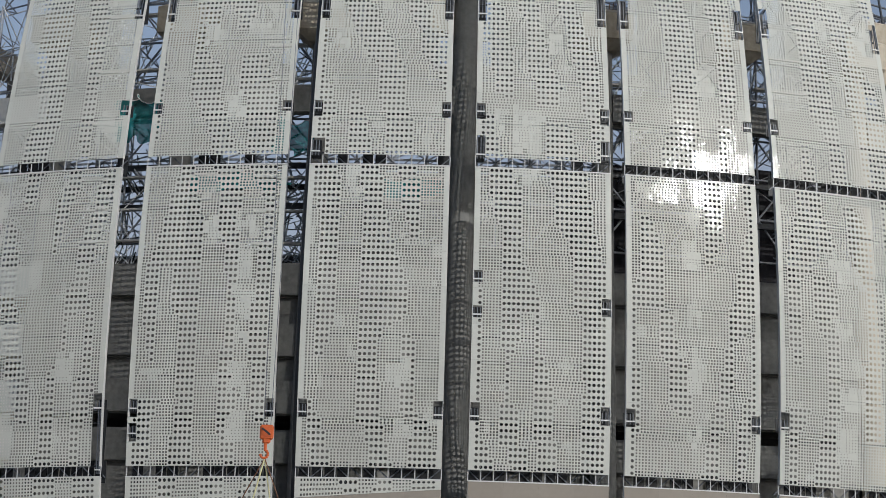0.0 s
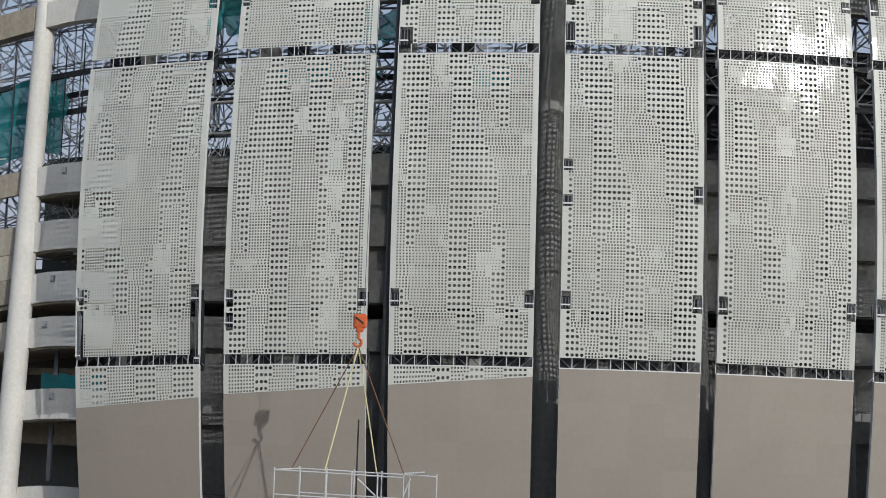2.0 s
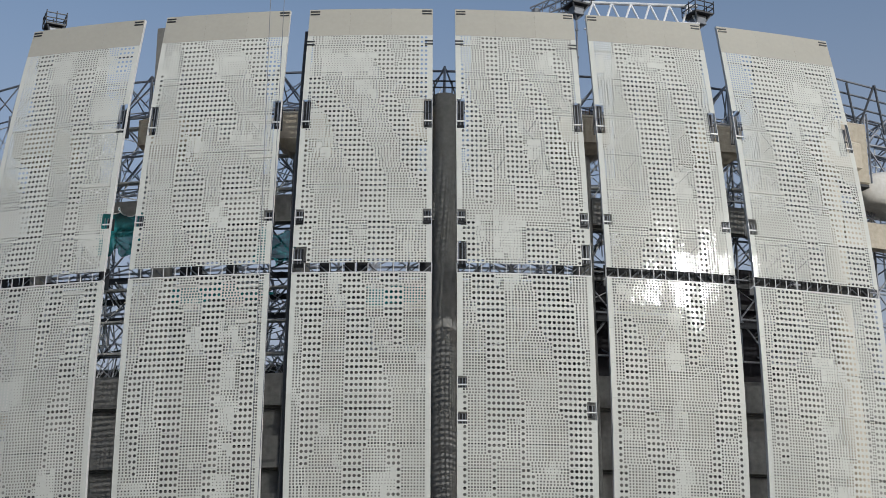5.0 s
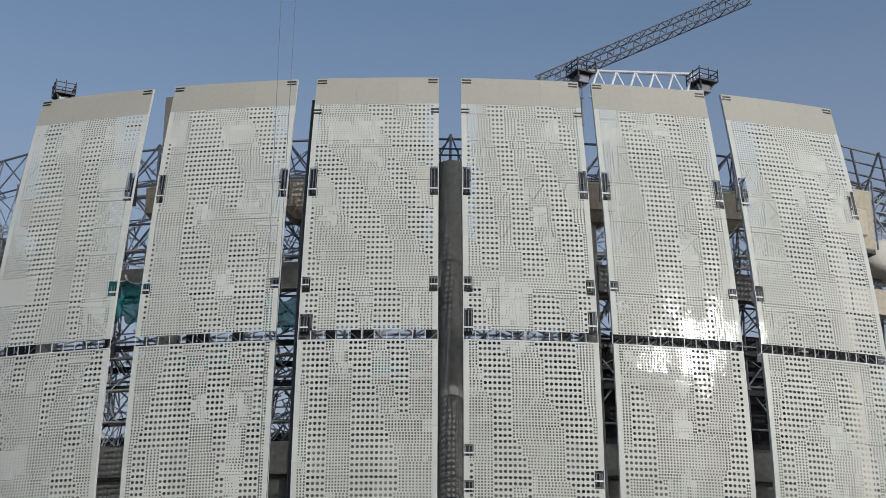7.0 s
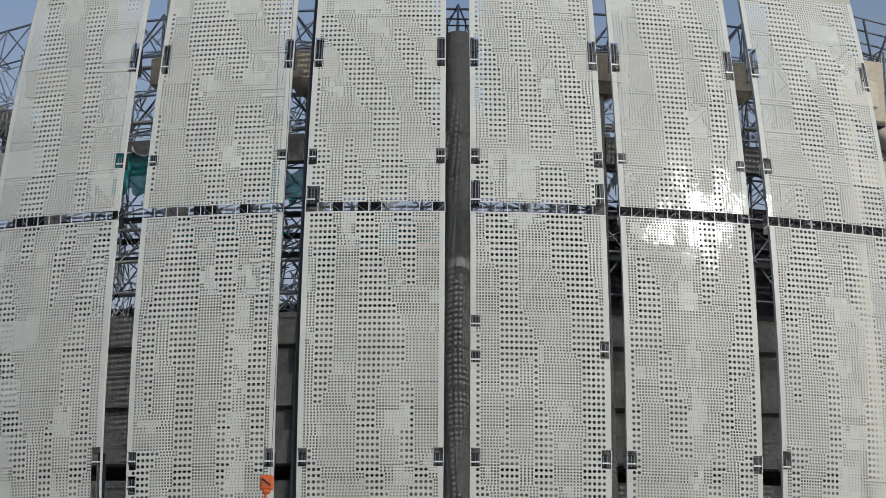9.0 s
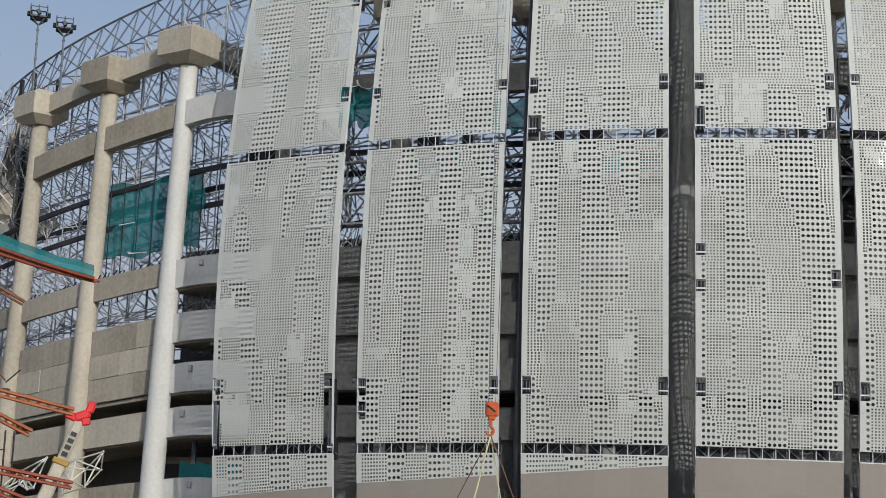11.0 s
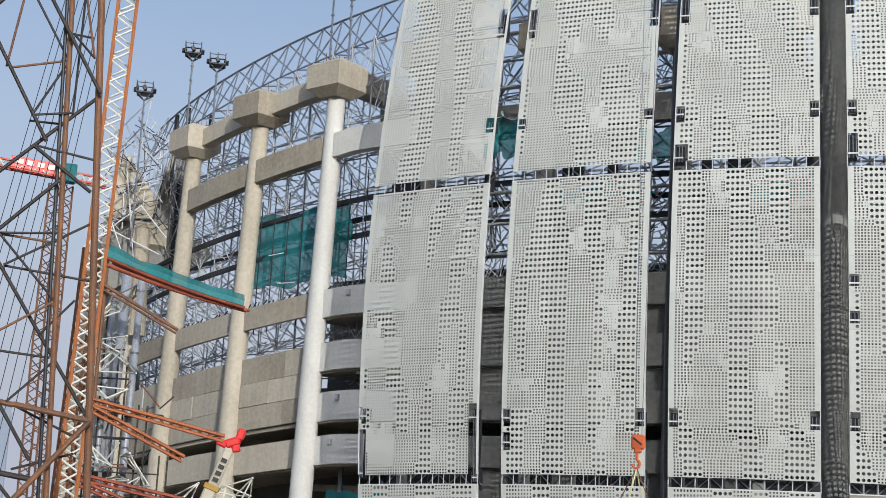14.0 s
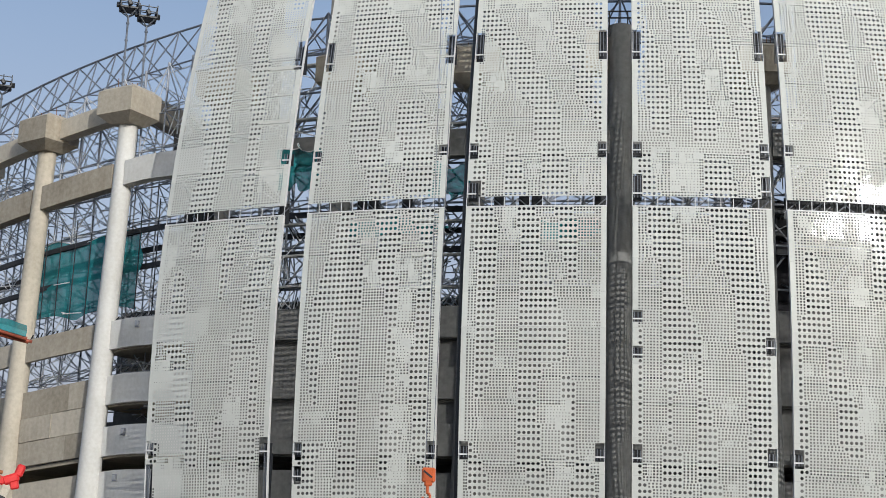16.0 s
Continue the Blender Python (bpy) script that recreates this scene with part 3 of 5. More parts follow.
band("up", 1, (100, 60, 80), (93, 67, 88), (85, 75, 97), (75, 80, 96), (71, 81, 90))
band("up", 1, (42, 62, 78), (35, 62, 82), (27, 62, 86), (20, 69, 92), (12, 69, 90), (0, 73, 91))
band("up", 1, (86, 0, 6), (72, 0, 6))
band("up", 1, (60, 2, 7), (52, 2, 7))
band("up", 1, (40, 3, 8), (6, 4, 8))
plain("up", 1, (45, 72, 82, 92), (32, 46, 46, 54), (2, 16, 84, 96), (66, 90, 50, 54), (54, 66, 16, 24))
band("up", 2, (80, 0, 13), (74, 0, 23), (68, 12, 29), (62, 20, 41), (57, 23, 45), (51, 27, 50), (46, 34, 58), (40, 37, 59), (37, 47, 65), (25, 47, 65), (20, 50, 68), (15, 54, 72), (0, 55, 72))
band("up", 2, (100, 41, 59), (92, 49, 67), (88, 55, 70), (82, 62, 74), (78, 66, 74))
band("up", 2, (100, 73, 98), (93, 83, 97), (86, 72, 97), (79, 70, 97), (72, 86, 97), (69, 92, 97))
band("up", 2, (74, 60, 64), (69, 61, 72), (63, 65, 79), (57, 70, 86), (51, 76, 94), (45, 76, 97), (41, 79, 97), (35, 88, 98), (27, 94, 98))
band("up", 2, (53, 3, 7), (31, 3, 7), (28, 3, 12), (20, 3, 16), (0, 3, 13))
band("up", 2, (27, 28, 31), (20, 27, 34), (14, 27, 39), (0, 26, 44))
plain("up", 2, (12, 56, 82, 92), (40, 54, 72, 78), (12, 22, 46, 54))
band("up", 3, (100, 22, 37), (87, 23, 34), (79, 27, 39), (72, 31, 42), (64, 30, 48), (56, 38, 49), (48, 38, 53), (37, 38, 56), (31, 44, 64), (22, 44, 63))
band("up", 3, (94, 44, 49), (88, 44, 52), (82, 50, 56), (77, 51, 63), (70, 59, 73), (62, 62, 77), (54, 69, 83), (46, 70, 88), (38, 75, 93), (31, 78, 93), (23, 78, 95), (18, 82, 92))
band("up", 3, (100, 60, 76), (92, 65, 84), (86, 77, 91), (78, 85, 93), (69, 89, 94))
band("up", 3, (86, 3, 7), (72, 5, 9), (70, 6, 13), (62, 4, 20), (52, 4, 24), (42, 8, 27), (33, 13, 27), (28, 14, 26), (24, 22, 26))
band("up", 3, (16, 50, 69), (0, 51, 77))
band("up", 3, (17, 4, 12), (0, 6, 20))
band("up", 3, (17, 86, 96), (0, 90, 97))
plain("up", 3, (28, 48, 3, 20), (13, 24, 10, 20), (66, 80, 84, 92), (55, 66, 44, 52))
band("up", 4, (100, 21, 27), (91, 22, 38), (83, 23, 50), (75, 24, 52), (70, 28, 52), (62, 31, 56), (54, 36, 59), (44, 36, 58), (33, 39, 59), (20, 39, 58), (8, 29, 56), (0, 29, 56))
band("up", 4, (100, 51, 68), (93, 53, 73), (87, 57, 73), (80, 63, 80), (70, 68, 89), (60, 73, 90), (50, 78, 88), (40, 77, 89), (29, 76, 88), (13, 72, 81), (0, 72, 80))
band("up", 4, (98, 90, 98), (86, 94, 99))
plain("up", 4, (58, 70, 30, 42), (30, 60, 89, 94), (4, 20, 84, 94))
band("up", 5, (100, 16, 32), (90, 18, 45), (83, 19, 50), (76, 20, 56), (70, 26, 60), (62, 28, 45), (51, 29, 52), (42, 28, 52), (33, 31, 52), (25, 35, 54), (18, 44, 55), (0, 44, 60))
band("up", 5, (76, 54, 66), (69, 57, 76), (60, 58, 76), (51, 66, 80), (42, 65, 91), (33, 66, 93), (22, 70, 95), (0, 73, 94))
band("up", 5, (97, 67, 90), (91, 74, 90), (83, 85, 99), (76, 88, 99), (71, 94, 99))
band("up", 5, (16, 24, 29), (0, 24, 32))
plain("up", 5, (58, 80, 78, 88), (78, 97, 60, 70), (46, 54, 62, 70))
for _p in range(3):
    band("skirt", _p, (100, 12 + 9 * _p, 27 + 8 * _p), (0, 15 + 9 * _p, 24 + 9 * _p))
    band("skirt", _p, (100, 50 + 3 * _p, 68), (0, 52, 66))
    band("skirt", _p, (100, 80, 97), (0, 78, 97))


def hole_kind(p, level, u, v, i, j):
    """0 plain, 1 small holes, 2 large holes."""
    for u0, u1, v0, v1 in PLAIN.get((level, p), ()):
        e = 4.0 * noise.noise(Vector((u * 0.15, v * 0.15, p + 3.0)))
        if u0 + e <= u <= u1 + e and v0 - e <= v <= v1 - e:
            return 0 if noise.noise(Vector((i * 0.5, j * 0.5, p + 20.0))) > 0.15 else 3
    for keys in BANDS.get((level, p), ()):
        for (va, a0, a1), (vb, b0, b1) in zip(keys[:-1], keys[1:]):
            if vb <= v <= va:
                f = (va - v) / max(1e-6, va - vb)
                if a0 + (b0 - a0) * f <= u <= a1 + (b1 - a1) * f:
                    return 2
    if noise.noise(Vector((i * 0.3 + p * 3.3, j * 0.3, p * 4.1 + 70.0))) > 0.5:
        return 3
    return 1


OCT = [(math.cos(math.pi * k / 4), math.sin(math.pi * k / 4)) for k in range(8)]
OUT = [(1, 0), (1, 1), (0, 1), (-1, 1), (-1, 0), (-1, -1), (0, -1), (1, -1)]


def sheet_mesh(name, pts, faces, zb, zt):
    """Points given as (phi, share of the height) on the bulging skin."""
    a = np.array(pts)
    phi = a[:, 0]
    b0, t0 = np.array([zb(x) for x in phi]), np.array([zt(x) for x in phi])
    z = b0 + (t0 - b0) * a[:, 1]
    r = 110.45 - 0.0041 * (z - 14.0) ** 2
    ph = np.radians(phi)
    co = np.stack([r * np.sin(ph), CENTRE_Y - r * np.cos(ph), z + EYE], 1)
    me = bpy.data.meshes.new(name)
    me.from_pydata([tuple(c) for c in co], [], faces)
    me.update()
    return me


def in_cut(phi0, phi1, z0, z1, cuts):
    for c0, c1, zz0, zz1 in cuts:
        if phi1 > c0 + 1e-6 and phi0 < c1 - 1e-6 and z1 > zz0 and z0 < zz1:
            return True
    return False


def perforate(p, level, pl, pr, zb, zt, rows, parent, cuts, per_sheet=6):
    """Rows of cells with true openings, one mesh for each course of sheets."""
    width = radians(pr - pl) * 110.0
    mar = 0.36 / width
    n = round((width - 0.72) / 0.345)
    du = (1 - 2 * mar) / n
    zmid = [(zb((pl + pr) / 2) + (zt((pl + pr) / 2) - zb((pl + pr) / 2)) * v) for v in (0, 1)]
    hgt = zmid[1] - zmid[0]
    dv = 1.0 / rows
    cell_w = du * width
    cell_h = dv * hgt
    big, fine = (0.112, 0.055) if level == "up" else (0.123, 0.06)
    for c0 in range(0, rows, per_sheet):
        pts, faces = [], []

        def quad(u0, u1, v0, v1):
            k = len(pts)
            pts.extend([(pl + (pr - pl) * u, v) for u, v in ((u0, v0), (u1, v0), (u1, v1), (u0, v1))])
            faces.append((k, k + 1, k + 2, k + 3))

        c1 = min(rows, c0 + per_sheet)
        for j in range(c0, c1):
            v0, v1 = j * dv, (j + 1) * dv
            if j == c0:
                v0 += 0.003 / hgt
            if j == c1 - 1:
                v1 -= 0.003 / hgt
            za, zc = zmid[0] + hgt * v0, zmid[0] + hgt * v1
            # margins
            for u0, u1 in ((0, mar), (1 - mar, 1)):
                if not in_cut(pl + (pr - pl) * u0, pl + (pr - pl) * u1, za, zc, cuts):
                    quad(u0, u1, v0, v1)
            kinds = []
            for i in range(n):
                u0 = mar + i * du
                if in_cut(pl + (pr - pl) * u0, pl + (pr - pl) * (u0 + du), za, zc, cuts):
                    kinds.append(-1)
                else:
                    kinds.append(hole_kind(p, level, 100 * (u0 + du / 2), 100 * (j + 0.5) / rows, i, j))
            i = 0
            while i < n:
                e = i
                while e < n and kinds[e] == kinds[i]:
                    e += 1
                kd, u0, u1 = kinds[i], mar + i * du, mar + e * du
                if kd == 0:
                    quad(u0, u1, v0, v1)
                elif kd == 2:
                    for q in range(i, e):
                        cu, cv = mar + (q + 0.5) * du, (v0 + v1) / 2
                        ru, rv = big / cell_w * du, big / cell_h * dv
                        k = len(pts)
                        for ox, oy in OUT:
                            pts.append((pl + (pr - pl) * (cu + ox * du / 2), cv + oy * (v1 - v0) / 2))
                        for ox, oy in OCT:
                            pts.append((pl + (pr - pl) * (cu + ox * ru), cv + oy * rv))
                        faces.extend([(k + m, k + (m + 1) % 8, k + 8 + (m + 1) % 8, k + 8 + m) for m in range(8)])
                elif kd in (1, 3):
                    cnt = max(1, round(1.5 * (e - i)))
                    w = (u1 - u0) / cnt
                    for q in range(cnt):
                        for hv in range(2):
                            a0, a1 = u0 + q * w, u0 + (q + 1) * w
                            b0 = v0 + (v1 - v0) * hv / 2
                            b1 = b0 + (v1 - v0) / 2
                            cu, cv = (a0 + a1) / 2, (b0 + b1) / 2
                            ru, rv = (fine, 0.034)[kd == 3] / cell_w * du, (fine, 0.034)[kd == 3] / cell_h * dv
                            k = len(pts)
                            pts.extend([(pl + (pr - pl) * u, v) for u, v in ((a0, b0), (a1, b0), (a1, b1), (a0, b1),
                                                                           (cu - ru, cv - rv), (cu + ru, cv - rv), (cu + ru, cv + rv), (cu - ru, cv + rv))])
                            faces.extend([(k + m, k + (m + 1) % 4, k + 4 + (m + 1) % 4, k + 4 + m) for m in range(4)])
                i = e
        me = sheet_mesh("perforated_sheet", pts, faces, zb, zt)
        me.materials.append(M_PANEL)
        under(new("perforated_sheet", me), parent)


def plain_sheets(pl, pr, zb, zt, courses, cols, parent, material, name):
    """Plain sheets with open joints."""
    for j in range(courses):
        for i in range(cols):
            g = 0.0025 / (radians(pr - pl) * 110 / cols)
            h = 0.0008
            pts, faces = [], []
            m = 4
            for k in range(m + 1):
                u = (i + g + (1 - 2 * g) * k / m) / cols
                for v in ((j + h) / courses, (j + 0.5) / courses, (j + 1 - h) / courses):
                    pts.append((pl + (pr - pl) * u, v))
            for k in range(m):
                for q in range(2):
                    faces.append((3 * k + q, 3 * k + 3 + q, 3 * k + 4 + q, 3 * k + 1 + q))
            me = sheet_mesh(name, pts, faces, zb, zt)
            me.materials.append(material)
            under(new(name, me), parent)


def flange(phi, zb, zt, parent, depth=0.32):
    """The bent side edge of a panel."""
    s = Soup()
    n = max(2, round((zt - zb) / 1.5))
    for i in range(n + 1):
        z = zb + (zt - zb) * i / n
        s.v += [tuple(ring(phi, skin_r(z), z)), tuple(ring(phi, skin_r(z) - depth, z)), tuple(ring(phi + 0.02, skin_r(z) - depth, z)), tuple(ring(phi + 0.02, skin_r(z) - 0.004, z))]
    for i in range(n):
        s.f += [(4 * i + k, 4 * i + 4 + k, 4 * i + 4 + (k + 1) % 4, 4 * i + (k + 1) % 4) for k in range(4)]
    part("side_flange", s, M_EDGE, parent)


def girts(pl, pr, z0, z1, parent, step=3.2):
    """Dark rails that carry the sheets from behind."""
    n = max(1, round((z1 - z0) / step))
    for i in range(n + 1):
        z = z0 + 0.15 + (z1 - z0 - 0.3) * i / n
        s = Soup()
        arc_slab(s, pl + 0.05, pr - 0.05, skin_r(z) - 0.42, skin_r(z) - 0.30, z - 0.05, z + 0.05, 4)
        part("girt", s, M_BLACK, parent)


def bracket(phi, side, z0, z1, w):
    """A dark steel bracket that shows in a cut-out: a back plate, two uprights and a ledge."""
    zc = (z0 + z1) / 2
    dphi = math.degrees(w / 110.0)
    c = phi + side * dphi / 2
    br = thing("skin_bracket", "dark steel bracket showing in a cut-out of the skin", "bracket", "skin brackets", at=ring(c, skin_r(zc) - 0.35, z0))
    s = Soup()
    arc_slab(s, c - dphi / 2, c + dphi / 2, skin_r(zc) - 0.75, skin_r(zc) - 0.7, z0 - 0.1, z1 + 0.1, 1)
    part("back_plate", s, M_BLACK, br)
    for f in (-0.32, 0.05, 0.36):
        s = Soup()
        s.beam(ring(c + f * dphi, skin_r(z0) - 0.12, z0), ring(c + f * dphi, skin_r(z1) - 0.12, z1), 0.05, 0.05)
        part("upright", s, M_STEEL, br)
    s = Soup()
    zl = z0 + (z1 - z0) * 0.28 if z1 - z0 < 1 else z0 + 0.3
    s.beam(ring(c - dphi / 2, skin_r(zl) - 0.02, zl), ring(c + dphi / 2, skin_r(zl) - 0.02, zl), 0.08, 0.10)
    part("ledge", s, M_EDGE, br, "pale ledge")


def slit_frame(pl, pr, zf, seed, dark):
    """The ladder-like steel frame that shows in the slit between two panels."""
    rng = random.Random(seed)
    zm = (pl + pr) / 2
    fr = thing("slit_frame", "ladder-like grey steel frame in the slit between facade panels", "frame", "slit frames", at=ring(zm, skin_r(zf(zm)) - 0.3, zf(zm)))
    n = max(3, round(radians(pr - pl) * 110 / 0.92))
    for i in range(n + 1):
        p = pl + (pr - pl) * i / n
        z = zf(p)
        s = Soup()
        s.beam(ring(p, skin_r(z) - 0.16, z - 0.02), ring(p, skin_r(z) - 0.16, z + 0.74), 0.06, 0.06)
        part("upright", s, M_PALE, fr)
    for i in range(n):
        p, q = pl + (pr - pl) * i / n, pl + (pr - pl) * (i + 1) / n
        a, b = ring(p, skin_r(zf(p)) - 0.9, zf(p)), ring(q, skin_r(zf(q)) - 0.9, zf(q) + 0.8)
        if rng.random() < 0.5:
            a.z, b.z = b.z, a.z
        s = Soup()
        s.tube(a, b, 0.05, 5)
        part("brace", s, M_STEEL, fr)
    s = Soup()
    arc_slab(s, pl, pr, skin_r(zf(pl)) - 0.14, skin_r(zf(pl)) + 0.03, -0.04, 0.04, 6, lambda x: -zf(x))
    part("sill", s, M_EDGE, fr)
    # black sheets behind some fields stand in for the dark interior
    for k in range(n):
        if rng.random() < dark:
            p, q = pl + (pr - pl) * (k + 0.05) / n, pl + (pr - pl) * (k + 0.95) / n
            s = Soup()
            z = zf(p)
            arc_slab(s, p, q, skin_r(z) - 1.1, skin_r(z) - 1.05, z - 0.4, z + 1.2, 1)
            part("slit_shade_sheet", s, M_BLACK, fr)


for p, (pl, pr) in enumerate(EDGES):
    mid = (pl + pr) / 2
    cuts = []
    for z0, z1, w in CUTS_COMMON:
        d = math.degrees(w / 110.0)
        if not (p == 0 and z0 > 8):
            cuts.append((pl, pl + d, z0, z1))
        if p < 5 or z0 > 30:
            cuts.append((pr - d, pr, z0, z1))
    d = math.degrees(0.7 / 110.0)
    if p == 2:
        cuts.append((pl, pl + d, 25.3, 26.5))
    if p == 3:
        cuts += [(pl, pl + d, 25.3, 27.0), (pl, pl + d, 16.15, 16.85), (pl, pl + d, 13.6, 14.3), (pr - d, pr, 14.3, 15.0), (pr - d, pr, 25.6, 27.0)]
    if p == 0:
        cuts += [(pl, pl + 0.2, 2.0, 5.6), (pr - 0.2, pr, 2.0, 6.5)]
    if p == 1:
        cuts.append((pl, pl + d, 4.7, 5.4))
    panel = thing("facade_panel", "pale greenish-white perforated sheet-metal facade panel", "facade panel", "lower facade panels", at=ring(mid, skin_r(slit_low(mid)), slit_low(mid)))
    perforate(p, "low", pl, pr, slit_low, lambda x: slit_up(x), 51, panel, cuts)
    for e, sgn in ((pl, 0), (pr - 0.02, 0)):
        flange(e, slit_low(e), slit_up(e), panel)
    girts(pl, pr, slit_low(mid), slit_up(mid), panel)
    upper = thing("facade_panel", "pale perforated sheet-metal panel bending back to a beige plain top", "facade panel", "upper facade panels", at=ring(mid, skin_r(25.4), 25.4))
    perforate(p, "up", pl, pr, lambda x: slit_up(x) + 0.76, lambda x: 44.85, 46, upper, cuts)
    plain_sheets(pl, pr, lambda x: 44.86, lambda x: 47.45, 1, 3, upper, M_TOP, "plain_top_sheet")
    for e in (pl, pr - 0.02):
        flange(e, slit_up(e) + 0.76, 47.45, upper)
    girts(pl, pr, slit_up(mid) + 0.8, 47.3, upper)
    skirt = thing("facade_panel", "primed grey-beige plain panel under a short perforated strip", "facade panel", "base facade panels", at=ring(mid, skin_r(-11), -11))
    top = lambda x: slit_low(x) - 0.74
    gap_h = top(mid) - bare_line(mid)
    line = bare_line
    if p >= 3:
        line = lambda x: slit_low(x) - 0.74
    if p < 3:
        perforate(p, "skirt", pl, pr, bare_line, top, max(1, round(gap_h / 0.43)), skirt, [])
    plain_sheets(pl, pr, lambda x: -11.5, lambda x: min(line(x), top(x)) - 0.01, 6, 4, skirt, M_BARE, "plain_sheet")
    for e in (pl, pr - 0.02):
        flange(e, -11.5, slit_low(e) - 0.74, skirt)
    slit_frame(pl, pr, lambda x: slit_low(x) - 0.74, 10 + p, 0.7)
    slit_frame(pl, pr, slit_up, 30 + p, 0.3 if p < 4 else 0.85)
    for c0, c1, z0, z1 in cuts:
        if abs(c0 - pl) < 1e-6:
            bracket(pl, 1, z0, z1, radians(c1 - c0) * 110)
        else:
            bracket(pr, -1, z0, z1, radians(c1 - c0) * 110)
    # small clips on the top corners
    for e, sg in ((pl + 0.25, 1), (pr - 0.25, -1)):
        s = Soup()
        for dz in (0.0, 0.26):
            z = 46.95 + dz
            a = ring(e - 0.2, skin_r(z) + 0.03, z)
            b = ring(e + 0.2, skin_r(z) + 0.03, z)
            s.beam(a, b, 0.06, 0.10)
        part("top_clip", s, M_BLACK, upper, "dark double clip")
    for e in ((pr - 0.16,) if p == 2 else (pl + 0.16, pr - 0.16) if p == 3 else ()) + ((pl + 0.16,) if p == 2 else ()):
        s = Soup()
        for dz in (0.0, 0.3):
            z = 44.0 + dz
            s.beam(ring(e - 0.17, skin_r(z) + 0.03, z), ring(e + 0.17, skin_r(z) + 0.03, z), 0.06, 0.12)
        part("upper_clip", s, M_BLACK, upper, "dark double clip")

# ---------------------------------------------------------------- things above the skin


def work_platform(x, y, z, size, lamp):
    """A steel maintenance platform with rails, floor and a box underneath."""
    o = thing("floodlight_platform" if lamp else "work_platform", "dark steel platform with rails and lamps on a mast" if lamp else "dark steel work platform with guard rails", "platform", "high platforms", at=(x, y, z))
    s = Soup()
    s.box(pose(x, y, z, 0, 0, 25), size, size, 0.18, 0.02)
    part("deck", s, M_BLACK, o)
    h = size / 2
    for k in range(4):
        a, b = radians(25 + 45 + 90 * k), radians(25 + 135 + 90 * k)
        p = Vector((x + 1.414 * h * math.cos(a), y + 1.414 * h * math.sin(a), z))
        q = Vector((x + 1.414 * h * math.cos(b), y + 1.414 * h * math.sin(b), z))
        for dz in (0.5, 0.95):
            s = Soup()
            s.tube(p + Vector((0, 0, dz)), q + Vector((0, 0, dz)), 0.05, 5)
            part("guard_rail", s, M_BLACK, o)
        for f in (0, 0.5):
            r = p.lerp(q, f)
            s = Soup()
            s.tube(r, r + Vector((0, 0, 1.15)), 0.05, 5)
            part("rail_post", s, M_BLACK, o)
    s = Soup()
    if not lamp:
        s.box(pose(x, y, z - 0.5, 0, 0, 25), size * 0.55, size * 0.5, 0.8, 0.05)
    for k in range(4):
        a = radians(70 + 90 * k)
        s.tube((x + size * 0.6 * math.cos(a), y + size * 0.6 * math.sin(a), z - 0.05), (x, y, z - (0.75 if lamp else 1.3)), 0.07, 5)
    part("under_frame", s, M_STEEL, o)
    if lamp:
        for k in range(4):
            s = Soup()
            a = radians(25 + 90 * k)
            s.box(pose(x + size * 0.55 * math.cos(a), y + size * 0.55 * math.sin(a), z + 0.35, 30, 0, 25 + 90 * k), 0.5, 0.35, 0.5, 0.05)
            part("floodlight", s, M_BLACK, o)
    return o


def mast_to(o, x, y, z0, z1, r, material):
    s = Soup()
    s.tube((x, y, z0), (x, y, z1), r, 8)
    for k in range(5):
        z = z0 + (z1 - z0) * (k + 0.5) / 5
        s.tube((x, y, z), (x, y, z + 0.15), r * 1.7, 8)
    part("mast", s, material, o)


o = work_platform(-32.0, 107.3, 49.4 + EYE, 1.7, False)
mast_to(o, -32.0, 107.3, 40 + EYE, 48.2 + EYE, 0.14, M_STEEL)
for x, y, z in ((13.0, 107.2, 51.8), (23.2, 105.5, 50.2)):
    o = work_platform(x, y, z + EYE, 1.9, False)
    mast_to(o, x, y, 38 + EYE, z + EYE - 1.0, 0.09, M_STEEL)
for x, y, z, zb in ((-61.6, 121.2, 44.6, 36.6), (-59.3, 122.3, 43.7, 36.6), (-65.6, 119.2, 39.9, 24.0), (-41.2, 112.0, 46.5, 39.0), (-43.4, 113.0, 47.9, 39.0)):
    o = work_platform(x, y, z + EYE, 1.6, True)
    mast_to(o, x, y, zb + EYE, z + EYE - 0.6, 0.09, M_STEEL)


def lattice(name, p, q, width, bays, r, parent, m_chord, m_web, sides=4, rw=None, names=("chord", "lacing"), twist=0.0):
    """A lattice boom or mast from p to q."""
    p, q = Vector(p), Vector(q)
    w = (q - p).normalized()
    a = w.cross(Vector((0, 0, 1)) if abs(w.z) < 0.9 else Vector((0, 1, 0))).normalized()
    b = w.cross(a)
    a, b = a * math.cos(twist) + b * math.sin(twist), b * math.cos(twist) - a * math.sin(twist)
    off = [(a * c + b * d) * width / 2 for c, d in ((-1, -1), (1, -1), (1, 1), (-1, 1))] if sides == 4 else [a * (-width / 2), a * (width / 2), b * (width * 0.85)]
    rw = rw or r * 0.6
    for o in off:
        s = Soup()
        s.tube(p + o, q + o, r, 6)
        part(names[0], s, m_chord, parent)
    s = Soup()
    n = len(off)
    for i in range(bays):
        u, v = p.lerp(q, i / bays), p.lerp(q, (i + 1) / bays)
        m = p.lerp(q, (i + 0.5) / bays)
        for k in range(n):
            s.tube(u + off[k], m + off[(k + 1) % n], rw, 5, cap=False)
            s.tube(m + off[(k + 1) % n], v + off[k], rw, 5, cap=False)
    part(names[1], s, m_web, parent)


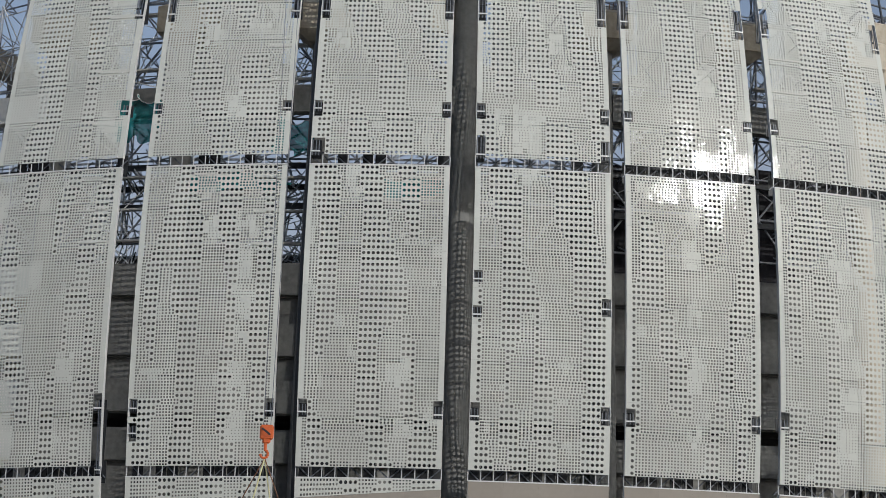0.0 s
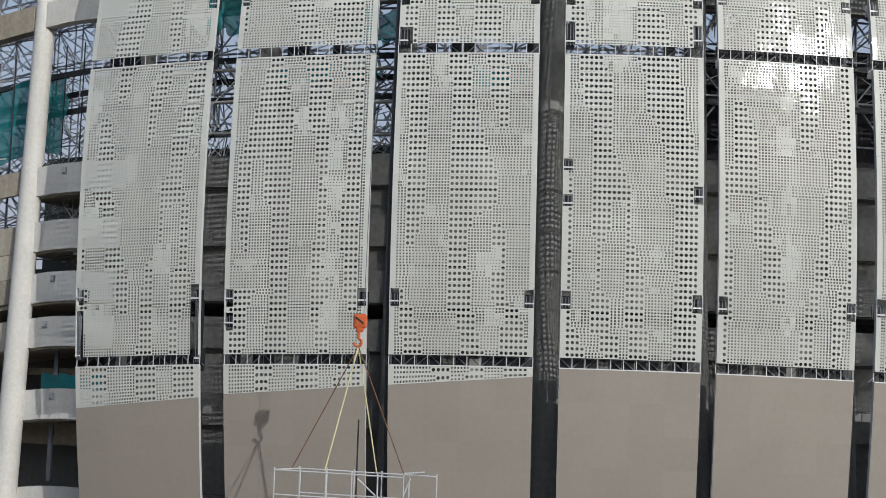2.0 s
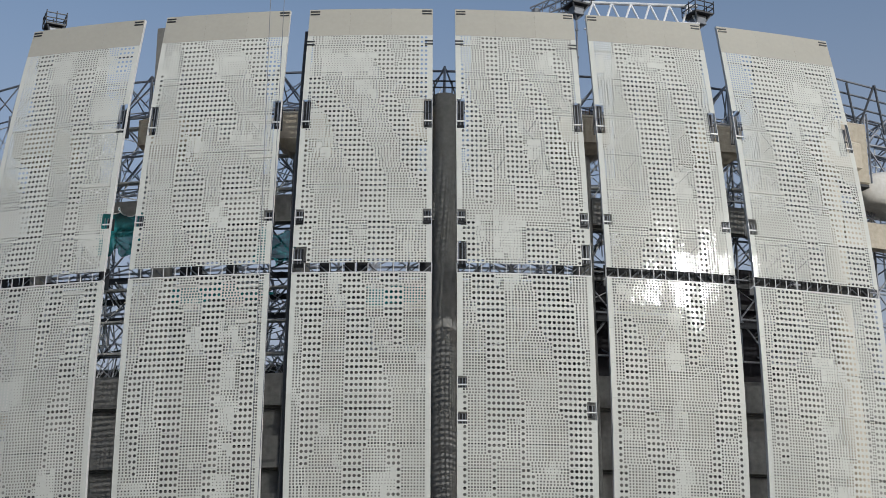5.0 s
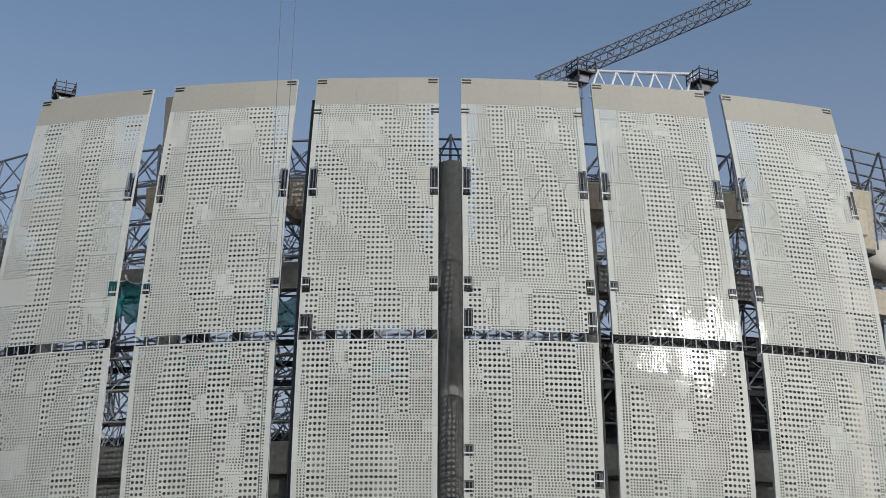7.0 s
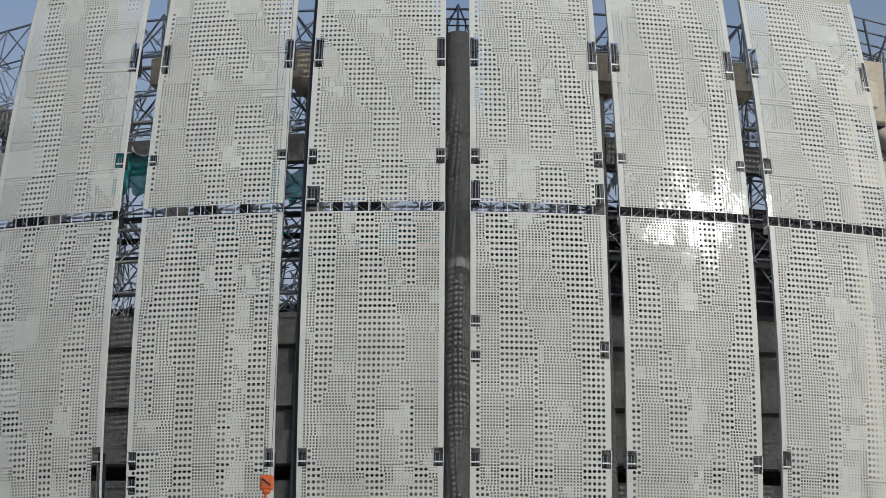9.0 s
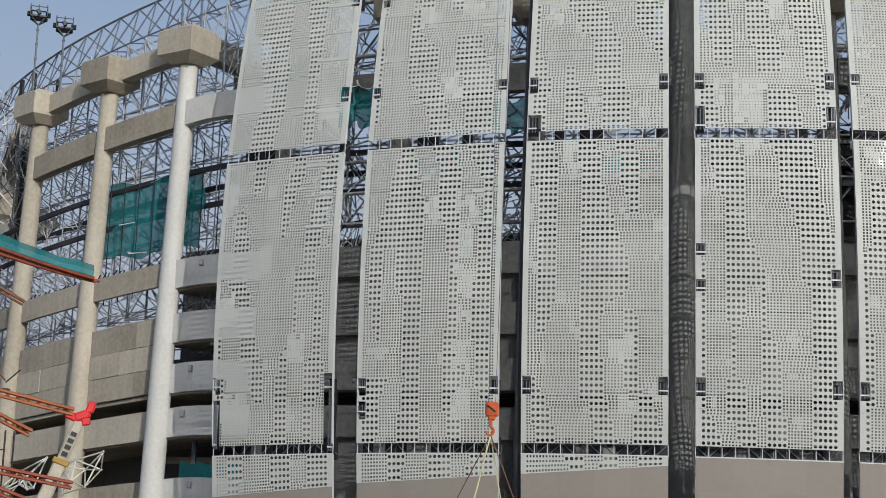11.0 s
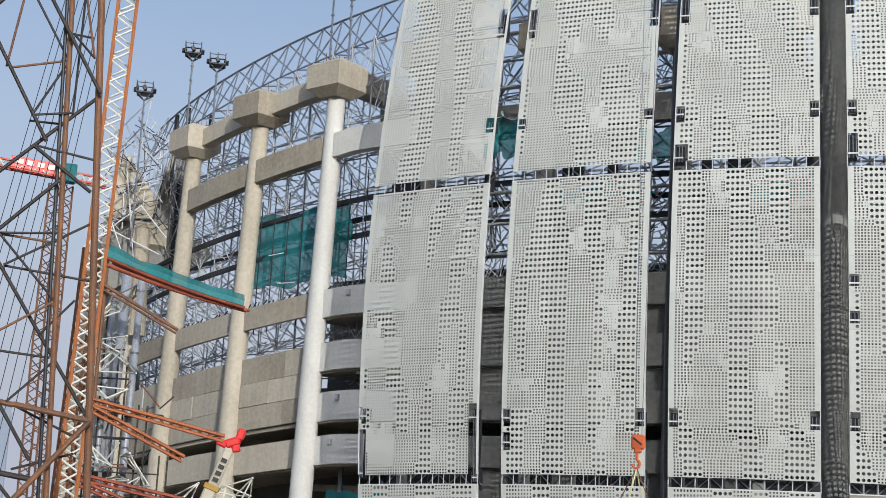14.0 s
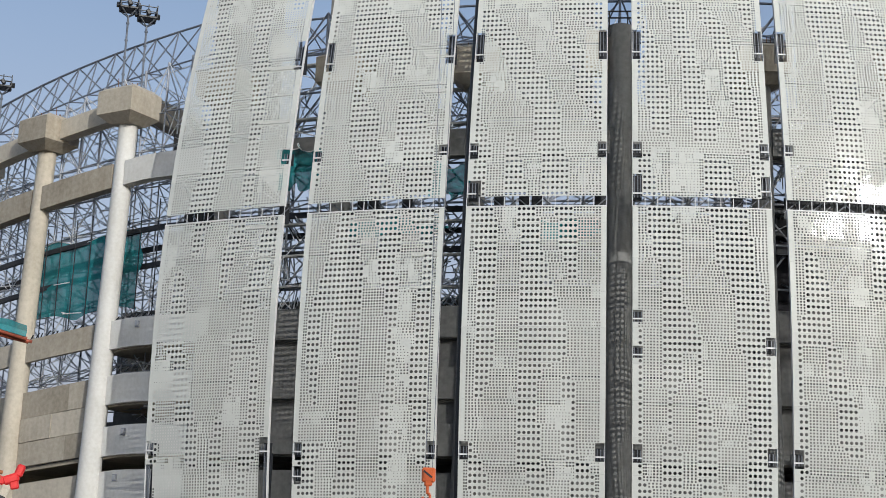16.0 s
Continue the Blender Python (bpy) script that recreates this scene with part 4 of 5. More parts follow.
o = thing("bridge_truss", "white steel tube bridge truss between two platforms", "truss", at=(13, 107.2, 51.8 + EYE))
T0, T1 = Vector((13.6, 107.0, 52.1 + EYE)), Vector((23.2, 105.5, 51.1 + EYE))
for off in (Vector((0, 0, 0)), Vector((0.2, 1.3, -1.9)), Vector((0, -0.6, -1.9))):
    s = Soup()
    s.tube(T0 + off, T1 + off, 0.15 if off.length < 0.1 else 0.10, 8)
    part("chord", s, M_WHITESTEEL, o)
for k in range(6):
    for f, e in ((0.0, -0.045), (0.0, 0.045)):
        p = T0.lerp(T1, (k + 0.5) / 6)
        q = T0.lerp(T1, (k + 0.5) / 6 + e * 1.4) + Vector((0, -0.6, -1.9))
        s = Soup()
        s.tube(p, q, 0.10, 7)
        part("web", s, M_WHITESTEEL, o)
o = thing("crane_jib", "far lattice crane jib of grey steel", "crane", at=(15, 139.6, 66 + EYE))
lattice("crane_jib", (12, 139.6, 66.2 + EYE), (36, 136.6, 76.2 + EYE), 1.5, 16, 0.10, o, M_STEEL, M_STEEL, 4, 0.06)
s = Soup()
s.tube((12.4, 139.6, 0), (12.4, 139.6, 67 + EYE), 0.5, 8)
part("mast", s, M_STEEL, o)
o = thing("right_truss", "grey steel roof truss beyond the last panel", "truss", at=(36, 109, 44 + EYE))
for k in range(5):
    s = Soup()
    s.tube((35.5, 108 + k * 0.9, 45.6 - k * 0.7 + EYE), (52, 116 + k, 45.2 - k * 0.75 + EYE), 0.10, 6)
    part("chord", s, M_STEEL, o)
s = Soup()
for k in range(6):
    x = 36.5 + 2.6 * k
    s.tube((x, 108.6 + 0.5 * k, 45.5 + EYE), (x + 1.6, 111.5 + 0.5 * k, 42.0 + EYE), 0.11, 6)
    s.tube((x + 1.6, 111.5 + 0.5 * k, 42.0 + EYE), (x + 2.6, 109.2 + 0.5 * k, 45.5 + EYE), 0.11, 6)
part("web", s, M_STEEL, o)

# pier head and white cover beyond the last panel
pier = thing("pier_head", "pale stained concrete pier head beside the last panel", "pier", at=ring(20.2, 103, 35.8))
s = Soup()
m = Matrix.Translation(ring(20.25, 103.0, 38.6)) @ pose(0, 0, 0, 0, 0, 20)
s.box(m, 3.3, 2.2, 5.4, 0.12)
part("block", s, M_CONC, pier)
s = Soup()
s.box(m @ pose(0.1, 0, -2.85), 3.0, 2.0, 0.3, 0.05)
part("base_plate", s, M_BLACK, pier, "dark steel base plate")
for dx in (-1.2, 1.72):
    s = Soup()
    s.tube(m @ Vector((dx, -1.15, -2.6)), m @ Vector((dx, -1.15, 3.6)), 0.08, 7)
    part("edge_post", s, M_STEEL, pier, "grey steel post")
bm = bmesh.new()
bmesh.ops.create_icosphere(bm, subdivisions=3, radius=1.0)
for v in bm.verts:
    v.co *= 1 + 0.10 * noise.noise(v.co * 2.3)
    v.co.z = max(v.co.z, -0.55)
bm.verts.index_update()
s = Soup()
m = Matrix.Translation(ring(23.2, 102.0, 35.6)) @ pose(0, 0, 0, 0, 8, 24) @ Matrix.Diagonal((3.6, 2.0, 2.3, 1))
s.add([m @ v.co for v in bm.verts], [[v.index for v in f.verts] for f in bm.faces])
bm.free()
tagged(put("fabric_cover", s, M_WHITE, smooth=True), "white fabric cover bulging over the stand edge", "cover")

# ---------------------------------------------------------------- teal nets


def net(p0, p1, r, z0, z1, seed, label):
    rng = random.Random(seed)
    n, m = 14, 10
    s = Soup()
    for i in range(n + 1):
        for j in range(m + 1):
            u, v = i / n, j / m
            f = 0.35 * noise.noise(Vector((u * 4 + seed, v * 3, seed)))
            z = z0 + (z1 - z0) * v + (0.25 * (z1 - z0) * noise.noise(Vector((u * 3, seed, 1.0))) * abs(2 * v - 1))
            s.v.append(tuple(ring(p0 + (p1 - p0) * u + 0.7 * noise.noise(Vector((v * 4, seed + u * 2, 5.0))), r + f * 2, z)))
    for i in range(n):
        for j in range(m):
            k = i * (m + 1) + j
            s.f.append((k, k + m + 1, k + m + 2, k + 1))
    o = thing("safety_net", label, "net", "safety nets", at=ring((p0 + p1) / 2, r, z0))
    edge = [Vector(s.v[i * (m + 1) + m]) for i in range(n + 1)]
    part("mesh_sheet", s, M_TEAL, o, smooth=True)
    s = Soup()
    for a, b in zip(edge[:-1], edge[1:]):
        s.tube(a, b, 0.045, 6)
    part("hanging_rope", s, M_PALE, o, "pale hanging rope")


net(-31.0, -22.9, 101.75, 19.4, 26.3, 3.0, "sagging teal safety net hung in the space frame")
net(-13.9, -12.0, 106.4, 27.6, 30.9, 5.0, "small teal safety net behind the skin")
net(-6.9, -5.3, 106.4, 26.4, 28.9, 7.0, "small teal safety net behind the skin")
net(-2.5, 0.0, 101.8, 24.2, 25.6, 9.0, "small teal safety net behind the slit")
net(-11.5, -7.0, 101.8, 24.6, 26.0, 12.0, "teal safety net behind the slit")
for z, r in ((26.6, 101.9), (23.4, 101.6), (25.2, 100.5)):
    s = Soup()
    arc_slab(s, -46, 19.5, r - 0.3, r, z - 0.22, z + 0.22, 40, lambda x: sag(x) * 0.8)
    tagged(put("walkway_beam", s, M_BLACK), "dark steel walkway beam along the space frame", "beam", "walkway beams")
# scaffold standards behind the net
for k in range(9):
    phi = -30.5 + 1.1 * k
    s = Soup()
    s.tube(ring(phi, 102.2, 16.3 - sag(phi)), ring(phi, 102.2, 29 - sag(phi)), 0.055, 6)
    tagged(put("scaffold_post", s, M_BLACK), "dark steel scaffold post", "scaffold", "scaffold posts")

# ---------------------------------------------------------------- hook, slings and lifting frame
HX, HY, HZ = -10.45, 84.6, 4.45 + EYE
hook = thing("crane_hook", "orange crane hook block with a swivel hook on steel ropes", "crane hook", at=(HX, HY, HZ - 1.6))
s = Soup()
s.box(pose(HX, HY, HZ + 0.14), 0.86, 0.36, 0.92, 0.11)
s.box(pose(HX, HY, HZ - 0.36), 0.5, 0.28, 0.4, 0.1)
part("block", s, M_HOOK, hook)
s = Soup()
for sx in (-1,):
    s.tube((HX, HY + sx * 0.19, HZ + 0.15), (HX, HY + sx * 0.24, HZ + 0.15), 0.27, 14)
part("sheave", s, M_HOOK, hook)
s = Soup()
s.beam((HX - 0.27, HY - 0.26, HZ + 0.38), (HX + 0.25, HY - 0.26, HZ - 0.02), 0.03, 0.12)
part("marking", s, M_BLACK, hook, "black stripe")
s = Soup()
s.tube((HX - 0.05, HY, HZ - 0.5), (HX - 0.05, HY, HZ - 0.95), 0.10, 8)
pts = [(HX - 0.05 + 0.24 * math.sin(a) - 0.05, HZ - 1.2 + 0.26 * math.cos(a)) for a in [radians(d) for d in range(0, 271, 30)]]
for (x0, z0), (x1, z1) in zip(pts[:-1], pts[1:]):
    s.tube((x0, HY, z0), (x1, HY, z1), 0.085, 7)
part("hook", s, M_HOOK, hook)
for dx in (-0.22, 0.22):
    s = Soup()
    s.tube((HX + dx, HY, HZ + 0.5), (HX + dx * 3.2 + 0.35, HY + 1.0, 75 + EYE), 0.022, 5)
    part("rope", s, M_STEEL, hook)
FX0, FX1, FZ = -15.3, -5.4, -4.75 + EYE
lift = thing("lifting_frame", "long white steel tube lifting frame hanging from slings", "lifting frame", at=(HX, HY, HZ - 1.45))
for y, x0, x1 in ((HY - 1.1, FX0, FX1 - 1.9), (HY + 1.1, FX0 + 1.2, FX1)):
    for z in (FZ, FZ - 1.5, FZ - 3.0):
        s = Soup()
        s.tube((x0, y, z), (x1, y, z - 0.25), 0.05, 7)
        part("rail", s, M_PALE, lift)
    for k in range(6):
        x = x0 + (x1 - x0) * k / 5
        s = Soup()
        s.tube((x, y, FZ - 0.05 * k + 0.15), (x, y, FZ - 3.2), 0.05, 7)
        part("post", s, M_PALE, lift)
for x in (FX0, FX1 - 2):
    s = Soup()
    s.tube((x, HY - 1.1, FZ), (x + 1.2, HY + 1.1, FZ), 0.05, 6)
    part("cross_tube", s, M_PALE, lift)
s = Soup()
s.tube((HX + 0.3, HY - 1.0, FZ - 0.4), (HX + 3.2, HY - 1.0, FZ - 3), 0.05, 6)
part("brace", s, M_PALE, lift)
s = Soup()
s.tube((HX + 3.4, HY + 1.0, FZ - 0.4), (HX + 2.4, HY + 1.0, FZ - 3), 0.05, 6)
part("brace", s, M_PALE, lift)
tip = Vector((HX - 0.05, HY, HZ - 1.45))
for x, y, m, r in ((-12.2, HY - 1.0, M_SLING, 0.05), (-10.0, HY + 0.6, M_SLING, 0.045), (-14.6, HY + 1.1, M_BROWN, 0.035), (-7.3, HY - 1.1, M_BROWN, 0.035)):
    end = Vector((x, y, FZ))
    if m is M_SLING and x > -11:
        end = Vector((-9.2, HY + 1.0, FZ - 0.1))
    s = Soup()
    s.tube(tip, end, r, 6)
    part("sling", s, m, lift, "yellow webbing sling" if m is M_SLING else "dark wire sling")
s = Soup()
s.tube((HX - 0.15, HY + 2.0, 0), (HX - 0.12, HY + 2.0, -1.6 + EYE), 0.05, 6)
tagged(put("fly_jib_pole", s, M_BLACK), "thin dark pole standing beside the lifting frame", "pole")

# ---------------------------------------------------------------- telescopic crane boom
boom = thing("telescopic_crane_boom", "cream telescopic crane boom with a bright red head", "crane", at=(-40.5, 74.9, 0))
A, B = Vector((-34.6, 77.6, 3.0 + EYE)), Vector((-36.5, 76.8, -2.5 + EYE))
C = B + (B - A) * 2.12
for p, q, w in ((A, A.lerp(B, 0.45), 0.56), (A.lerp(B, 0.45), A.lerp(B, 0.95), 0.7), (A.lerp(B, 0.95), C, 0.85)):
    s = Soup()
    s.beam(p, q, w, w * 1.15, 0.1)
    part("boom_section", s, M_BOOM, boom)
for f in (0.45, 0.95):
    s = Soup()
    p, q = A.lerp(B, f - 0.03), A.lerp(B, f + 0.03)
    s.beam(p, q, 0.84, 0.98, 0.05)
    part("collar", s, M_YELLOW, boom, "ochre collar")
s = Soup()
m = Matrix.Translation(A + Vector((0.1, 0, 0.4))) @ pose(0, 0, 0, 0, -20, 20)
s.box(m @ pose(0, 0, -0.1), 0.95, 0.7, 0.55, 0.12)
s.box(m @ pose(0.62, 0, 0.22, 0, 38, 0), 0.48, 0.6, 0.72, 0.1)
s.box(m @ pose(-0.6, 0, 0.05, 0, -48, 0), 0.48, 0.6, 0.7, 0.1)
s.box(m @ pose(0.1, 0, -0.5, 0, 8, 0), 0.5, 0.6, 0.5, 0.08)
part("head", s, M_REDBRIGHT, boom, "bright red boom head")
# marking on the boom: plain dark bars in place of a maker's name
d = (B - A).normalized()
side = Vector((0.42, -0.9, 0)).normalized()
for k in range(4):
    p = A + d * (0.75 + 0.42 * k)
    s = Soup()
    s.beam(p + side * 0.36, p + side * 0.36 + d * 0.26, 0.03, 0.36)
    part("marking", s, M_BLACK, boom, "dark marking bar")

# ---------------------------------------------------------------- red and orange booms
gantry = thing("red_gantry", "red steel tube gantry with teal netting on its rail", "gantry", at=(-42.2, 73.8, 10 + EYE))
for k, (dz, dy, r) in enumerate(((0.0, 0, 0.13), (-0.45, 0.3, 0.13), (-0.2, 0.8, 0.10))):
    s = Soup()
    a, b = Vector((-42.2, 73.8 + dy, 14.2 + dz + EYE)), Vector((-34.4, 77.7 + dy, 11.7 + dz * 0.3 + EYE))
    axis = (b - a).normalized()
    across = axis.cross(Vector((0, 0, 1))).normalized()
    for i in range(9):
        q = a.lerp(b, i / 8) - Vector((0, 0, 0.18 * math.sin(math.pi * i / 8)))
        s.v += [tuple(q + (across * math.cos(w) + across.cross(axis) * math.sin(w)) * r) for w in (2 * math.pi * c / 8 for c in range(8))]
    s.f += [(8 * i + c, 8 * i + (c + 1) % 8, 8 * i + 8 + (c + 1) % 8, 8 * i + 8 + c) for i in range(8) for c in range(8)] + [tuple(range(7, -1, -1)), tuple(range(64, 72))]
    part("chord", s, M_RUSTRED, gantry)
s = Soup()
s.tube((-42.4, 73.7, 12.6 + EYE), (-38.0, 76.0, 10.0 + EYE), 0.11, 7)
s.tube((-42.4, 73.7, 12.3 + EYE), (-38.1, 76.0, 9.8 + EYE), 0.08, 7)
part("lower_stay", s, M_BROWN, gantry)
s = Soup()
s.tube((-42.3, 74.2, 0), (-42.3, 74.2, 14.2 + EYE), 0.12, 7)
part("post", s, M_BROWN, gantry)
s = Soup()
n = 16
for i in range(n + 1):
    f = i / n
    a = Vector((-42.2, 73.6, 14.3 + EYE)).lerp(Vector((-34.4, 77.5, 11.8 + EYE)), f) - Vector((0, 0, 0.18 * math.sin(math.pi * f)))
    h = 0.7 + 0.3 * noise.noise(Vector((f * 6, 2.0, 3.0)))
    s.v += [tuple(a), tuple(a + Vector((0.1 * noise.noise(Vector((f * 9, 0, 0))), 0.12, h * 0.5))), tuple(a + Vector((0, 0, h)))]
for i in range(n):
    for j in range(2):
        k = 3 * i + j
        s.f.append((k, k + 3, k + 4, k + 1))
part("netting", s, M_TEAL, gantry, "teal netting")

for a, b, m in (((-39.8, 69.3, 5.15), (-32.9, 72.9, 3.45), M_RUSTORANGE), ((-39.7, 69.4, 4.75), (-34.9, 72.0, 2.15), M_RUSTORANGE), ((-40.6, 68.9, 1.0), (-32.7, 73.0, -0.65), M_RUSTRED), ((-40.5, 68.9, 0.8), (-35.0, 71.9, -1.55), M_RUSTRED)):
    a, b = Vector(a) + Vector((0, 0, EYE)), Vector(b) + Vector((0, 0, EYE))
    o = thing("lattice_strut", "long orange-red steel lattice strut lying across the cranes", "strut", "orange-red struts", at=a)
    lattice("strut", a, b, 0.36, 7, 0.1, o, m, m, 3, 0.035)

# ---------------------------------------------------------------- lattice masts
o = thing("tower_crane_mast", "orange lattice crane mast with white lacing", "crane mast", at=(-38.4, 64.6, 0))
lattice("mast", (-38.3, 64.6, 0), (-37.3, 65.0, 30 + EYE), 1.02, 34, 0.10, o, M_ORANGE, M_CRANEWHITE, 4, 0.06, twist=0.5)
o = thing("tower_crane_mast", "short rusty orange lattice mast beside the crane", "crane mast", at=(-40.4, 67.5, 0))
lattice("mast", (-40.4, 67.5, 0), (-39.7, 67.8, 13.5 + EYE), 0.8, 22, 0.09, o, M_BROWN, M_ORANGE, 4, 0.05, twist=0.3)
far = thing("tower_crane", "far red and white tower crane with a flat jib", "tower crane", at=(-73.8, 119, 0))
lattice("mast", (-73.8, 119, 0), (-73.9, 118.9, 30.4 + EYE), 1.7, 26, 0.12, far, M_BROWN, M_BROWN, 4, 0.06, names=("mast_chord", "mast_lacing"))
lattice("jib", (-83.6, 112.4, 32.0 + EYE), (-70.0, 121.0, 30.6 + EYE), 1.0, 12, 0.12, far, M_RED, M_CRANEWHITE, 3, 0.06, names=("jib_chord", "jib_lacing"), twist=math.pi)
s = Soup()
s.beam((-83.4, 112.4, 33.0 + EYE), (-79.0, 115.2, 32.5 + EYE), 0.9, 0.8, 0.1)
part("counterweight", s, M_CRANEWHITE, far)
s = Soup()
s.beam((-82.4, 113.0, 31.0 + EYE), (-80.6, 114.2, 30.8 + EYE), 1.0, 1.6, 0.1)
part("hanging_ballast", s, M_BLACK, far)
s = Soup()
s.beam((-78.0, 115.9, 32.2 + EYE), (-72.6, 119.3, 31.6 + EYE), 0.5, 1.2, 0.05)
part("banner", s, M_REDBRIGHT, far, "red banner with pale bars")
for k in range(5):
    s = Soup()
    f = 0.12 + 0.16 * k
    p = Vector((-78.0, 115.5, 32.3 + EYE)).lerp(Vector((-72.6, 118.9, 31.7 + EYE)), f)
    s.beam(p, p + Vector((0.55, 0.35, -0.03)), 0.05, 0.5)
    part("banner_bar", s, M_CRANEWHITE, far)
s = Soup()
s.box(pose(-72.8, 118.4, 31.4 + EYE, 0, 0, 35), 1.4, 1.4, 1.9, 0.12)
part("cab", s, M_TEAL, far, "green cab")

# the big dark lattice of the near crane
LO, LR = Vector((-32.7, 50.31, EYE)), Vector((0.8384, 0.545, 0.0))
MAIN = ((-5.2, 24.5, 0.4, 14.9), (0.8, 24.55, -4.45, 18.28), (2.4, 17.3, -3.5, 11.3), (-1.9, 24.55, 2.49, 17.37), (-0.1, 14.7, 2.5, 12.9), (-3.7, 13.4, 3.4, 2.9), (-3.3, 8.5, 1.1, 13.2),
        (-3.2, 7.8, 1.1, 1.1), (-2.9, 3.9, 0.2, 3.4), (0.2, 3.4, 3.4, 2.9), (-2.6, 0.9, 1.4, 0.3), (-2.8, 3.2, 1.5, -1.7), (3.4, 2.9, -0.6, -2.0), (-2.7, 2.2, -1.1, -2.0))
THIN = ((-0.75, 24.5, -1.61, 18.12), (-4.55, 24.0, -4.29, 18.56), (-2.5, 24.5, 1.02, 18.86), (0.77, 20.15, 1.97, 20.18), (1.11, 19.93, 2.1, 19.05), (0.9, 24.5, 2.1, 19.1), (1.45, 24.5, 1.41, 16.27), (-0.4, 15.88, 0.94, 15.98), (0.5, 22.4, 2.2, 22.6), (0.6, 23.9, 2.0, 22.5), (-1.5, 18.1, 1.0, 18.9), (-0.3, 16.2, 0.9, 18.7), (-0.3, 16.0, 1.4, 16.4), (0.0, 14.7, 2.7, 14.4), (-1.2, 10.7, 1.3, 11.0), (-1.2, 10.7, 1.2, 10.6),
        (-1.2, 10.7, 1.4, 8.0), (-0.8, 9.3, 2.6, 11.5), (-0.8, 9.3, 3.0, 9.0), (-1.9, 5.7, -1.2, 10.6), (-1.8, 5.7, 1.4, 7.9), (-1.8, 5.7, 1.5, 5.5), (-0.1, 3.5, 1.6, 5.3), (0.4, 0.7, 2.9, 1.5),
        (-2.5, -0.4, -0.6, -2.0), (-1.3, 1.2, -0.2, -1.5), (1.0, 6.5, 2.3, 8.1), (0.2, 3.4, 2.9, 2.2))
DEEP = Vector((-0.545, 0.8384, 0.0))
near = thing("lattice_derrick", "big dark rusty steel lattice derrick of a crane", "crane", at=LO - Vector((0, 0, EYE)))


def lp(u, v, w=0.0):
    return LO + LR * u + DEEP * w + Vector((0, 0, v))


for k, (u0, v0, u1, v1) in enumerate(MAIN):
    s = Soup()
    e = 0.12 if u0 < -2.4 else 0.0
    p, q = lp(u0, v0, 0.25 * (k % 3)), lp(u1, v1, 0.25 * (k % 3))
    s.tube(p + (p - q) * e, q, 0.085 if k not in (8, 9, 10, 12) else 0.13, 8)
    part("main_brace", s, M_BROWN if k in (8, 9, 12) else M_DARKRUST, near)
for k, (u0, v0, u1, v1) in enumerate(THIN):
    s = Soup()
    s.tube(lp(u0, v0, 0.2 * (k % 4)), lp(u1, v1, 0.2 * (k % 4) + 0.3), 0.055, 7)
    part("brace", s, M_DARKRUST if k % 5 else M_BROWN, near)
for u0, u1, r, m in ((2.0, 4.5, 0.16, M_BROWN), (0.75, 2.6, 0.12, M_BROWN), (0.55, 2.2, 0.08, M_BLACK)):
    s = Soup()
    s.tube(lp(u1, -14, 0.4), lp(u0, 24, 0.4), r, 10)
    part("leg", s, m, near)
for k in range(8):
    s = Soup()
    s.tube(lp(0.85 + 0.28 * k, 24.5, 4.0), lp(-3.6 + 0.45 * k, -3.0, 4.0), 0.018, 5)
    part("cable", s, M_BLACK, near, "thin steel cable")

# white star-shaped space-frame units lying by the boom


def star_frame(c, size, seed):
    rng = random.Random(seed)
    o = thing("space_frame_unit", "loose white tube space-frame unit with ball nodes", "truss", "loose space-frame units", at=c)
    nodes = [Vector(c) + Vector((rng.uniform(-1, 1) * size, rng.uniform(-0.5, 0.5) * size, rng.uniform(-0.8, 0.8) * size)) for _ in range(9)]
    s = Soup()
    for i, p in enumerate(nodes):
        for q in sorted(nodes, key=lambda n: (n - p).length)[1:5]:
            s.tube(p, q, 0.05, 6)
    tagged(part("tube_lattice", s, M_CRANEWHITE, o), kind="stuff")
    for p in nodes:
        bm = bmesh.new()
        bmesh.ops.create_icosphere(bm, subdivisions=1, radius=0.1, matrix=Matrix.Translation(p))
        bm.verts.index_update()
        b = Soup()
        b.add([v.co.copy() for v in bm.verts], [[v.index for v in f.verts] for f in bm.faces])
        bm.free()
        part("ball_node", b, M_PALE, o, smooth=True)


for k, (x, y, z, w) in enumerate(((-39.0, 78.5, -0.5, 2.2), (-36.0, 80.5, -0.3, 2.0), (-42.9, 76.5, 8.3, 1.7), (-43.4, 76.8, 5.4, 1.6), (-42.6, 77.0, 11.6, 1.6), (-43.2, 76.2, 2.6, 1.8), (-42.4, 76.6, -0.4, 1.8), (-41.3, 79.0, 1.2, 1.6))):
    star_frame((x, y, z + EYE), w, 60 + k)

# ducts and site scaffold standing between the mast and the stadium
for x, y, r, z1 in ((-44.6, 80.5, 0.32, 15.5), (-43.7, 80.9, 0.24, 14.2), (-45.3, 80.2, 0.2, 13.0)):
    o = thing("duct_pipe", "upright grey sheet-metal duct on the site", "duct", "upright ducts", at=(x, y, 0))
    s = Soup()
    s.tube((x, y, 0), (x + 0.3, y, z1 + EYE), r, 14)
    part("pipe", s, M_GREY, o, smooth=True)
    for k in range(7):
        z = 2 + k * (z1 + EYE - 3) / 6
        s = Soup()
        s.tube((x + 0.3 * z / (z1 + EYE), y, z), (x + 0.3 * z / (z1 + EYE), y, z + 0.14), r * 1.18, 14)
        part("flange", s, M_STEEL, o)
rng = random.Random(303)
o = thing("site_scaffold", "rough dark and pale scaffold of loose tubes beside the crane mast", "scaffold", at=(-43.5, 79.2, 0))
